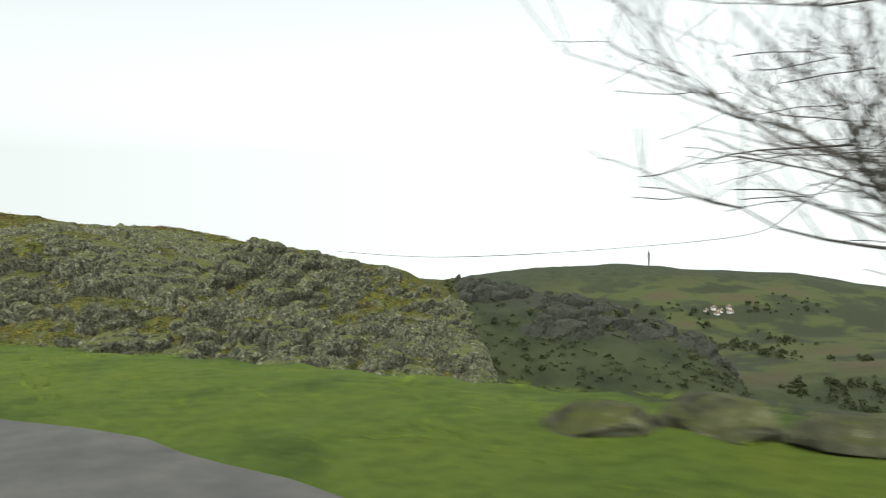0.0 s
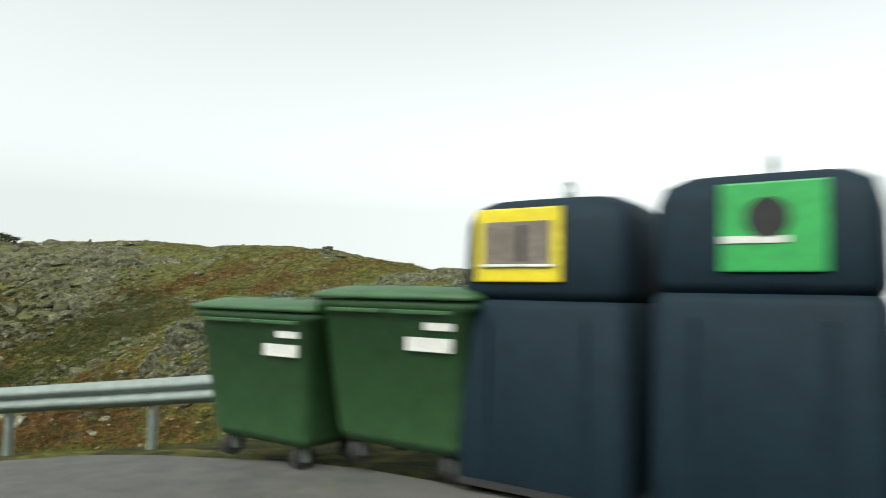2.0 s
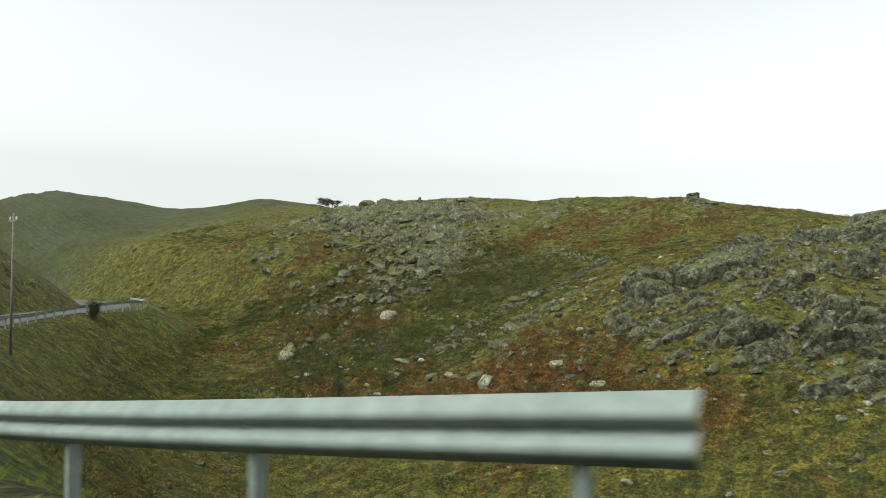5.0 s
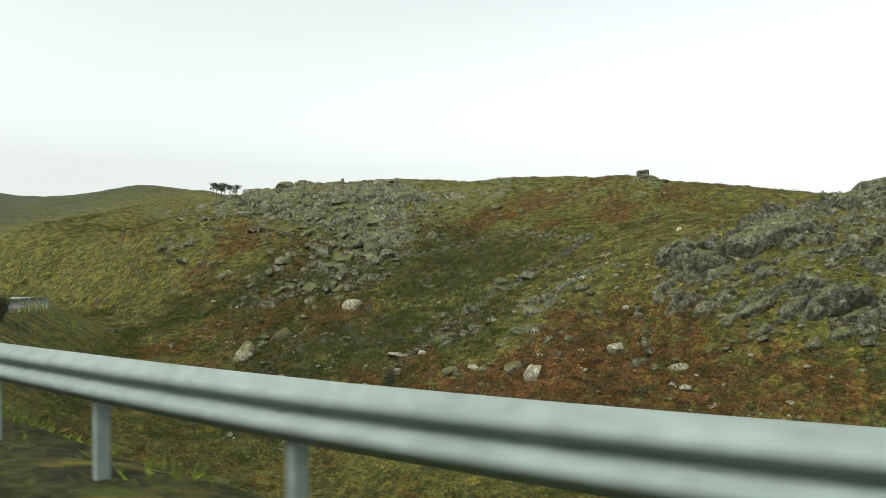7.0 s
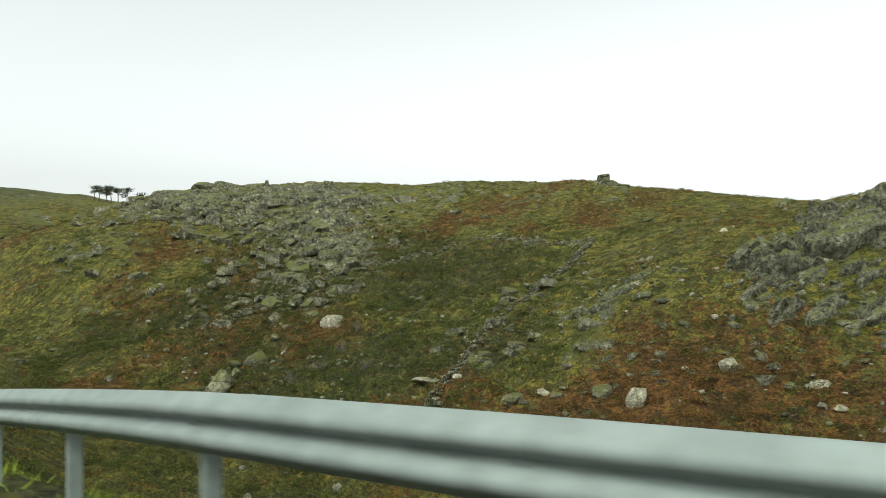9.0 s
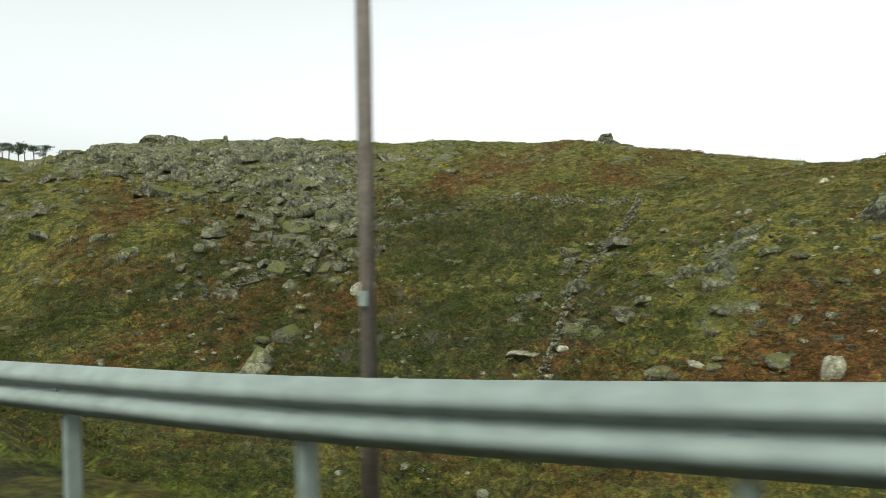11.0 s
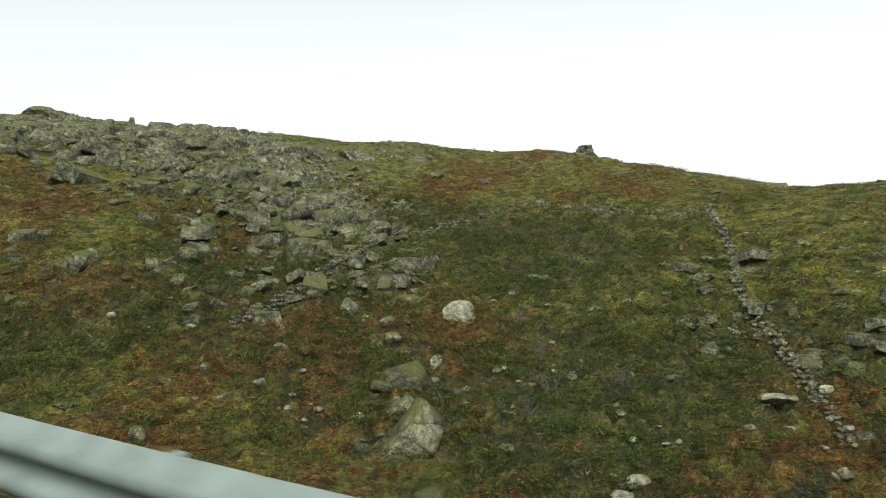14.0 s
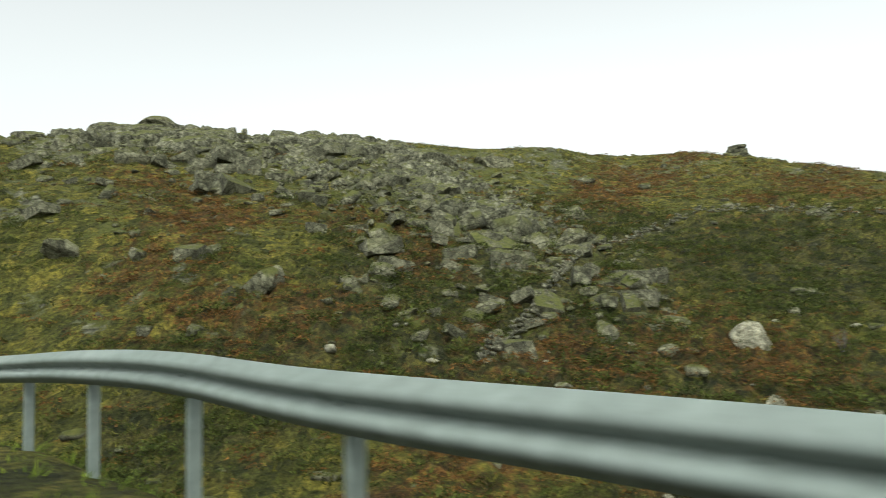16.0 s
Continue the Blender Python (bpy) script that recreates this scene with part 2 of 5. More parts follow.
def road_frame(x, y):
    """Nearest point of the driving line: distance to its right (+) and the road's height there."""
    d = ROAD[1:, :2] - ROAD[:-1, :2]
    L = np.hypot(d[:, 0], d[:, 1])
    u = d / L[:, None]
    best = np.full(x.shape, 1e9)
    lat, z = np.zeros(x.shape), np.zeros(x.shape)
    for (ax, ay, az), (ux, uy), l, bz in zip(ROAD[:-1], u, L, ROAD[1:, 2]):
        s = np.clip((x - ax) * ux + (y - ay) * uy, 0, l)
        ex, ey = x - ax - s * ux, y - ay - s * uy
        dist = np.hypot(ex, ey)
        near = dist < best
        best = np.where(near, dist, best)
        lat = np.where(near, np.sign(ex * uy - ey * ux) * dist, lat)
        z = np.where(near, az + (bz - az) * s / l, z)
    return lat, z


def rockiness(x, y):
    """How much bare rock shows, 0 to 1."""
    g = lambda cx, cy, sx, sy: np.exp(-((x - cx) / sx) ** 2 - ((y - cy) / sy) ** 2)
    r = 1.1 * g(-50, 72, 17, 13) + 1.0 * g(-28, 84, 22, 16) + 0.85 * g(-62, 64, 9, 7) + 0.9 * g(-138, 104, 28, 15) + 0.45 * g(-114, 88, 9, 10)
    r = r + 0.35 * g(-95, 112, 30, 8) + 0.6 * g(5, 95, 26, 22) + 0.85 * g(48, 235, 50, 36) + 0.9 * g(-22, 62, 18, 11) + 0.7 * g(-4, 76, 9, 12) + 0.7 * g(-262, 100, 60, 40) - 0.6 * g(-71, 75, 5, 7) + 0.22 * g(-76, 84, 5, 6) + 0.3 * g(-80, 67, 4, 4) + 0.22 * g(-74, 70, 5, 6)
    n = fbm(x / 9.0, y / 9.0, 4, 31)
    return np.clip(r * (0.35 + 1.3 * n) + 0.35 * smooth01((n - 0.62) / 0.15), 0, 1)


def far_land(x, y):
    crest = -80 + 38 * np.exp(-((x - 258) / 300.0) ** 2) + 14 * np.exp(-((x + 500) / 400.0) ** 2)
    z = -85 + (crest + 85) * smooth01((y - 520) / 340.0)
    spur = np.interp(x, [-400, -60, 9, 46, 64, 81, 108, 170], [-10, -10, -15, -25, -31, -50, -80, -85])
    z = z + (spur + 85) * np.exp(-((y - 245) / 75.0) ** 2)
    back = np.interp(x, [-2500, -300, -120, -20, 60], [-40, -20, -8, -20, -85])
    z = np.where(x < 60, np.maximum(z, back - 0.12 * np.clip(y - 145, 0, 5000)), z)
    z = z + 38 * np.exp(-((x + 262) / 62.0) ** 2 - ((y - 100) / 48.0) ** 2)
    z = z - 0.14 * np.clip(np.hypot(x, y) - 960, 0, 5000)
    return z + (fbm(x / 70, y / 70, 4, 90) - 0.5) * 10 + (fbm(x / 14, y / 14, 3, 95) - 0.5) * 3


def tufts(x, y):
    """Low domes of heather, bracken and grass, each a clump of its own."""
    wx, wy = x + 0.5 * (fbm(x / 1.3, y / 1.3, 2, 131) - 0.5), y + 0.5 * (fbm(x / 1.3, y / 1.3, 2, 134) - 0.5)
    h, e = blocks(wx / 1.15, wy / 0.95, 121)
    high = 0.10 + 0.42 * smooth01((heather_mask(x, y) - 0.3) / 0.4) + 0.16 * smooth01((bracken_mask(x, y) - 0.35) / 0.3)
    return high * (smooth01(e / 0.55) * (0.55 + 0.6 * np.clip(h, 0, 1)) - 0.4)


def ground_height(x, y, detail=True):
    lat, rz = road_frame(x, y)
    edge = np.interp(x, EDGE_X, EDGE_W)
    hill = lattice(x, y)
    for kx, ky, h in KNOLLS:
        hill = hill + h * np.exp(-((x - kx) / 8.0) ** 2 - ((y - ky) / 8.0) ** 2)
    hill = hill - 26 * smooth01((x - 0.3) / 9.0) * smooth01((y - 28) / 18.0) * (1 - smooth01((y - 150) / 60.0))
    out = np.maximum(np.maximum(-180 - x, x - 18), np.maximum(36 - y, y - 148))
    hill = hill + (far_land(x, y) - hill) * smooth01(out / 130.0)
    hill = hill - 5.5 * np.exp(-((x + 167) / 9.5) ** 2 - ((y - 105) / 16.0) ** 2)
    hill = hill + 7.5 * np.exp(-((x + 217) / 24.0) ** 2 - ((y - 138) / 22.0) ** 2)
    if detail:
        r = rockiness(x, y)
        a = 0.55
        xs, ys = x * math.cos(a) + y * math.sin(a), -x * math.sin(a) + y * math.cos(a)
        wx, wy = xs + 2.2 * (fbm(x / 5, y / 5, 3, 33) - 0.5), ys + 2.2 * (fbm(x / 5, y / 5, 3, 36) - 0.5)
        h0, e0 = blocks(wx / 7.5, wy / 4.2, 23)
        h1, e1 = blocks(wx / 3.0, wy / 1.7, 3)
        h2, e2 = blocks(xs / 1.2, ys / 0.85, 13)
        rock = (h0 - np.where(x > -80, 0.8, 0.6)) * np.where(x > -80, 2.1, 1.3) - 0.75 * (1 - smooth01(e0 / 0.10)) + (h1 - 0.5) * 1.3 - 0.6 * (1 - smooth01(e1 / 0.14)) + (h2 - 0.5) * 0.5 - 0.28 * (1 - smooth01(e2 / 0.2))
        rock = np.minimum(rock, 0.55 + 0.25 * rock)
        ridge = 1 - 0.6 * smooth01((y - 98) / 9) * (x < -70)
        plain = np.where(x > -80, 0.12 * (x < 8), 0.3)
        hill = hill - 0.45 * smooth01((r - 0.35) / 0.3) * (x > -80) * (x < 8)
        hill = hill + rock * ridge * plain * smooth01((r - 0.2) / 0.45) + tufts(x, y) * smooth01((lat - edge - 3) / 8) + (fbm(x / 6, y / 6, 4, 50) - 0.5) * 1.1 + (fbm(x / 1.1, y / 1.1, 3, 60) - 0.5) * 0.28
    slope = smooth01((lat - edge) / 21.0)
    shoulder = rz - 0.06 - 0.10 * smooth01((lat - edge + 1.6) / 1.6) - 0.55 * np.clip(lat - edge, 0, 9)
    z = shoulder + (hill - shoulder) * slope
    bank = rz - 0.06 + np.clip(-lat - 4.6, 0, 12) * 0.75
    if detail:
        bank = bank + (fbm(x / 2.5, y / 2.5, 4, 70) - 0.4) * 1.6 * smooth01((-lat - 5.0) / 3)
        z = z + (fbm(x / 0.8, y / 0.8, 3, 80) - 0.5) * 0.10 * smooth01((lat - 2.2) / 1.0)
    return np.where(lat < 0, bank, z)


def put_z(x, y):
    return float(ground_height(np.array([float(x)]), np.array([float(y)]))[0])

# ---- materials ----
def moss_on_top(nt, col, patches, lo, hi):
    """Moss on the level faces of a stone, broken up by patches; steep faces stay bare."""
    geo = nt.nodes.new("ShaderNodeNewGeometry")
    sep = nt.nodes.new("ShaderNodeSeparateXYZ")
    nt.links.new(geo.outputs["Normal"], sep.inputs[0])
    up = ramp(nt, sep.outputs[2], [(lo, (0.06, 0.06, 0.06)), (hi, (1, 1, 1))])
    fac = mix(nt, 1.0, up.outputs[0], patches, 'MULTIPLY')
    green = ramp(nt, noise_tex(nt, 5.0, 5, 0.7).outputs["Fac"], [(0.3, (0.036, 0.043, 0.011)), (0.7, (0.092, 0.098, 0.022))])
    return mix(nt, fac, col, green.outputs[0])


def cracked(nt, col, scale, stretch, width):
    """Dark joints between broken faces."""
    tc, mp = nt.nodes.new("ShaderNodeTexCoord"), nt.nodes.new("ShaderNodeMapping")
    mp.inputs["Scale"].default_value = stretch
    mp.inputs["Rotation"].default_value = (0.3, 0.6, 0.2)
    nt.links.new(tc.outputs["Object"], mp.inputs[0])
    wob = node(nt, "ShaderNodeTexNoise", Scale=1.3, Detail=4.0)
    nt.links.new(mp.outputs[0], wob.inputs["Vector"])
    vec = mix(nt, 0.28, mp.outputs[0], wob.outputs["Color"], 'ADD')
    vor = node(nt, "ShaderNodeTexVoronoi", Scale=scale)
    vor.feature = 'DISTANCE_TO_EDGE'
    nt.links.new(vec, vor.inputs["Vector"])
    line = ramp(nt, vor.outputs["Distance"], [(0.0, (0.3, 0.3, 0.28)), (width, (1, 1, 1))])
    cell = node(nt, "ShaderNodeTexVoronoi", Scale=scale)
    nt.links.new(vec, cell.inputs["Vector"])
    tone = ramp(nt, cell.outputs["Color"], [(0.1, (0.55, 0.56, 0.52)), (0.9, (1.3, 1.3, 1.24))])
    col = mix(nt, 1.0, col, tone.outputs[0], 'MULTIPLY')
    return mix(nt, 1.0, col, line.outputs[0], 'MULTIPLY'), vor.outputs["Distance"]


def granite(name, dark, light, moss, per, joint_scale=0.9, level=(0.35, 0.85)):
    m, nt, b = material(name)
    n1, n2, n3 = noise_tex(nt, 3.2, 9, 0.72), noise_tex(nt, 17.0, 5, 0.75), noise_tex(nt, 1.6, 7, 0.7, "Object", (1.6, 1.6, 0.45))
    deep, pale = tuple(0.55 * c for c in dark), tuple(min(0.5, 1.7 * c) for c in light)
    r = ramp(nt, n1.outputs["Fac"], [(0.30, deep), (0.42, dark), (0.56, light), (0.70, pale)])
    g = ramp(nt, n2.outputs["Fac"], [(0.28, (0.5, 0.5, 0.48)), (0.72, (1.35, 1.35, 1.3))])
    col = mix(nt, 1.0, r.outputs[0], g.outputs[0], 'MULTIPLY')
    if moss > 0.65:
        col, joint = cracked(nt, col, joint_scale, (0.7, 0.7, 1.2), 0.05)
    streak = ramp(nt, n3.outputs["Fac"], [(0.36, (0.45, 0.45, 0.42)), (0.5, (1, 1, 1))])
    col = mix(nt, 0.55, col, streak.outputs[0], 'MULTIPLY')
    fleck = ramp(nt, noise_tex(nt, 9.0, 6, 0.8).outputs["Fac"], [(0.60, (0, 0, 0)), (0.66, (0.7, 0.7, 0.7))])
    col = mix(nt, fleck.outputs[0], col, tuple(min(0.5, 2.2 * c) for c in light))
    src = nt.nodes.new("ShaderNodeObjectInfo" if per == "object" else "ShaderNodeNewGeometry")
    v = ramp(nt, src.outputs["Random" if per == "object" else "Random Per Island"], [(0.0, (0.6, 0.62, 0.55)), (0.6, (0.9, 0.9, 0.85)), (1.0, (1.15, 1.14, 1.06))])
    col = mix(nt, 1.0, col, v.outputs[0], 'MULTIPLY')
    patches = ramp(nt, noise_tex(nt, 1.1, 6, 0.75).outputs["Fac"], [(0.56 - 0.22 * moss, (0, 0, 0)), (0.64 - 0.22 * moss, (1, 1, 1))])
    col = moss_on_top(nt, col, patches.outputs[0], *level)
    nt.links.new(col, b.inputs["Base Color"])
    b.inputs["Roughness"].default_value = 0.93
    b.inputs["Specular IOR Level"].default_value = 0.25
    bump(nt, b, n1.outputs["Fac"], 0.9, 0.14)
    return m


def ground_material():
    m, nt, b = material("hillside")
    big, mid, fine = noise_tex(nt, 0.09, 5), noise_tex(nt, 0.9, 6), noise_tex(nt, 7.0, 5, 0.7)
    turf = ramp(nt, mid.outputs["Fac"], [(0.30, (0.024, 0.028, 0.008)), (0.44, (0.062, 0.066, 0.014)), (0.58, (0.098, 0.096, 0.018)), (0.70, (0.135, 0.112, 0.034))])
    moss = ramp(nt, fine.outputs["Fac"], [(0.3, (0.036, 0.042, 0.009)), (0.7, (0.100, 0.100, 0.021))])
    col = mix(nt, 0.5, turf.outputs[0], moss.outputs[0])

    def attr(name):
        a = nt.nodes.new("ShaderNodeAttribute")
        a.attribute_name = name
        return a.outputs["Fac"]

    def edge(src, lo, hi, scale, gain=1.0):
        n = noise_tex(nt, scale, 5, 0.65)
        add = nt.nodes.new("ShaderNodeMath")
        add.operation = 'ADD'
        nt.links.new(src, add.inputs[0])
        off = nt.nodes.new("ShaderNodeMath")
        off.operation = 'SUBTRACT'
        nt.links.new(n.outputs["Fac"], off.inputs[0])
        off.inputs[1].default_value = 0.5
        amp = nt.nodes.new("ShaderNodeMath")
        amp.operation = 'MULTIPLY'
        nt.links.new(off.outputs[0], amp.inputs[0])
        amp.inputs[1].default_value = gain
        nt.links.new(amp.outputs[0], add.inputs[1])
        return ramp(nt, add.outputs[0], [(lo, (0, 0, 0)), (hi, (1, 1, 1))]).outputs[0]

    heather = ramp(nt, fine.outputs["Fac"], [(0.3, (0.022, 0.026, 0.009)), (0.7, (0.062, 0.062, 0.019))])
    col = mix(nt, edge(attr("heather"), 0.55, 0.8, 0.8), col, heather.outputs[0])
    fern = ramp(nt, fine.outputs["Fac"], [(0.3, (0.040, 0.024, 0.008)), (0.7, (0.108, 0.060, 0.018))])
    col = mix(nt, edge(attr("bracken"), 0.44, 0.72, 1.7, 1.9), col, fern.outputs[0])
    tc, wob = nt.nodes.new("ShaderNodeTexCoord"), noise_tex(nt, 1.7, 4, 0.6)
    where = mix(nt, 0.45, tc.outputs["Object"], wob.outputs["Color"], 'ADD')
    plant = node(nt, "ShaderNodeTexVoronoi", Scale=1.7)
    nt.links.new(where, plant.inputs["Vector"])
    tone = ramp(nt, plant.outputs["Color"], [(0.1, (0.42, 0.48, 0.42)), (0.5, (0.92, 0.93, 0.88)), (0.9, (1.6, 1.42, 1.2))])
    col = mix(nt, 1.0, col, tone.outputs[0], 'MULTIPLY')
    grain = ramp(nt, noise_tex(nt, 4.5, 8, 0.8).outputs["Fac"], [(0.38, (0.20, 0.22, 0.19)), (0.5, (0.78, 0.78, 0.76)), (0.62, (1.7, 1.64, 1.5))])
    col = mix(nt, 1.0, col, grain.outputs[0], 'MULTIPLY')
    lawn = ramp(nt, fine.outputs["Fac"], [(0.3, (0.068, 0.112, 0.012)), (0.7, (0.130, 0.185, 0.022))])
    worn = ramp(nt, noise_tex(nt, 0.7, 6, 0.7).outputs["Fac"], [(0.36, (0.55, 0.62, 0.5)), (0.5, (1, 1, 1)), (0.62, (1.22, 1.08, 1.05))])
    lawn = mix(nt, 1.0, lawn.outputs[0], worn.outputs[0], 'MULTIPLY')
    col = mix(nt, edge(attr("lawn"), 0.45, 0.55, 2.0), col, lawn)
    lichen = ramp(nt, noise_tex(nt, 2.6, 8, 0.75).outputs["Fac"], [(0.34, (0.035, 0.037, 0.028)), (0.52, (0.125, 0.126, 0.098)), (0.64, (0.20, 0.20, 0.162)), (0.70, (0.36, 0.36, 0.31))])
    speck = ramp(nt, noise_tex(nt, 14, 5, 0.8).outputs["Fac"], [(0.35, (0.55, 0.55, 0.52)), (0.65, (1.25, 1.25, 1.2))])
    stone = mix(nt, 1.0, lichen.outputs[0], speck.outputs[0], 'MULTIPLY')
    stone, joint = cracked(nt, stone, 0.95, (0.6, 0.8, 1.3), 0.09)
    mossy = ramp(nt, noise_tex(nt, 0.55, 6, 0.7).outputs["Fac"], [(0.40, (0, 0, 0)), (0.52, (1, 1, 1))])
    stone = moss_on_top(nt, stone, mossy.outputs[0], 0.5, 0.82)
    col = mix(nt, edge(attr("rock"), 0.44, 0.56, 0.6, 2.6), col, stone)
    far = ramp(nt, big.outputs["Fac"], [(0.3, (0.016, 0.021, 0.011)), (0.6, (0.034, 0.042, 0.018))])
    far = mix(nt, edge(attr("rock"), 0.42, 0.62, 0.3, 1.6), far.outputs[0], (0.030, 0.035, 0.023))
    col = mix(nt, attr("far"), col, far)
    fields = ramp(nt, noise_tex(nt, 0.018, 3).outputs["Fac"], [(0.45, (0.024, 0.030, 0.014)), (0.53, (0.050, 0.062, 0.018)), (0.64, (0.060, 0.050, 0.026))])
    col = mix(nt, attr("fields"), col, fields.outputs[0])
    nt.links.new(col, b.inputs["Base Color"])
    b.inputs["Roughness"].default_value = 0.95
    b.inputs["Specular IOR Level"].default_value = 0.2
    rough = noise_tex(nt, 3.5, 9, 0.75)
    bump(nt, b, rough.outputs["Fac"], 0.9, 0.25)
    return m


GROUND = ground_material()
ASPHALT = mottled("asphalt", (0.045, 0.045, 0.042), (0.085, 0.082, 0.075), 3.0, 0.95, 0, 0.4, 0.004, None, 30.0)
GRANITE = granite("granite", (0.058, 0.058, 0.044), (0.160, 0.159, 0.124), 0.66, "island", 2.0)
CRAG_GRANITE = granite("mossy_crag_granite", (0.058, 0.058, 0.042), (0.19, 0.188, 0.146), 0.7, "island")
BEDROCK = granite("mossy_bedrock", (0.056, 0.057, 0.045), (0.178, 0.179, 0.146), 0.98, "object", 2.2, (0.50, 0.86))
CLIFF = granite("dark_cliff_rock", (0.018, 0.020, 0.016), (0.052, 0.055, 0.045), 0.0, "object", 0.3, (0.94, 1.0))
PALE_GRANITE = granite("pale_granite", (0.12, 0.118, 0.092), (0.28, 0.275, 0.222), 0.3, "island")
WALL_STONE = granite("wall_stone", (0.07, 0.07, 0.053), (0.23, 0.228, 0.18), 0.45, "object")
ZINC = mottled("galvanised_steel", (0.158, 0.197, 0.180), (0.198, 0.236, 0.219), 0.8, 0.66, 0.1, 0.02, 0.001, None, 9.0)
BLUE_PLASTIC = mottled("navy_plastic", (0.004, 0.013, 0.021), (0.007, 0.019, 0.029), 1.5, 0.7, 0, 0.1, 0.002)
GREEN_PLASTIC = mottled("green_plastic", (0.024, 0.075, 0.025), (0.034, 0.092, 0.032), 1.5, 0.5, 0, 0.1, 0.002)
YELLOW = mottled("yellow_panel", (0.55, 0.45, 0.01), (0.65, 0.53, 0.02), 3, 0.5)
LIME = mottled("green_panel", (0.02, 0.24, 0.05), (0.03, 0.32, 0.07), 3, 0.5)
ROYAL = mottled("blue_panel", (0.03, 0.12, 0.45), (0.04, 0.15, 0.55), 3, 0.5)
DARK = mottled("dark_opening", (0.006, 0.006, 0.007), (0.012, 0.012, 0.013), 3, 0.7)
STICKER = mottled("worn_sticker", (0.45, 0.46, 0.43), (0.65, 0.65, 0.62), 6, 0.7)
RUBBER = mottled("black_rubber", (0.012, 0.012, 0.012), (0.022, 0.022, 0.022), 8, 0.8)
WEATHERED_WOOD = mottled("weathered_wood", (0.10, 0.085, 0.07), (0.19, 0.165, 0.14), 5, 0.9, 0, 0.4, 0.01)
BARK = mottled("bark", (0.05, 0.045, 0.04), (0.11, 0.10, 0.09), 6, 0.95, 0, 0.5, 0.02)


def leafy(name, c1, c2):
    m = mottled(name, c1, c2, 1.2, 0.9, 0, 0.0, 0.01, "island", 5.0)
    m.node_tree.nodes["Principled BSDF"].inputs["Specular IOR Level"].default_value = 0.15
    return m


HEATHER = leafy("heather_leaf", (0.021, 0.036, 0.008), (0.066, 0.080, 0.018))
BRACKEN = leafy("dead_bracken", (0.050, 0.029, 0.010), (0.135, 0.072, 0.021))
TUSSOCK = leafy("tussock_grass", (0.040, 0.047, 0.010), (0.108, 0.104, 0.024))
LAWN_BLADE = leafy("lawn_blade", (0.07, 0.11, 0.012), (0.15, 0.20, 0.03))
CONIFER = leafy("conifer_needles", (0.018, 0.028, 0.012), (0.04, 0.055, 0.02))
BRAMBLE = leafy("dark_shrub_leaf", (0.022, 0.032, 0.012), (0.055, 0.066, 0.022))


BLUE_PLASTIC.node_tree.nodes["Principled BSDF"].inputs["Specular IOR Level"].default_value = 0.2


# ---- ground ----
def heather_mask(x, y):
    g = np.exp(-((x + 103) / 24.0) ** 2 - ((y - 80) / 26.0) ** 2) + 0.5 * np.exp(-((x + 90) / 40.0) ** 2 - ((y - 62) / 14.0) ** 2) + 0.5 * np.exp(-((x + 140) / 26.0) ** 2 - ((y - 72) / 20.0) ** 2)
    g = g - 0.8 * np.exp(-((x + 72) / 12.0) ** 2 - ((y - 74) / 14.0) ** 2) - 0.5 * np.exp(-((x + 105) / 14.0) ** 2 - ((y - 102) / 8.0) ** 2)
    return np.clip(0.15 + 0.55 * g + 1.2 * (fbm(x / 8, y / 8, 4, 41) - 0.5), 0, 1)


def bracken_mask(x, y):
    g = 0.9 * np.exp(-((x + 78) / 16.0) ** 2 - ((y - 55) / 6.0) ** 2) + 0.75 * np.exp(-((x + 88) / 26.0) ** 2 - ((y - 105) / 9.0) ** 2)
    g = g + 0.4 * np.exp(-((x + 112) / 20.0) ** 2 - ((y - 58) / 9.0) ** 2) + 0.35 * np.exp(-((x + 110) / 12.0) ** 2 - ((y - 80) / 14.0) ** 2) + 0.4 * np.exp(-((x + 138) / 24.0) ** 2 - ((y - 84) / 16.0) ** 2)
    return np.clip(0.12 + 0.62 * g + 1.2 * (fbm(x / 6, y / 6, 4, 43) - 0.5), 0, 1)


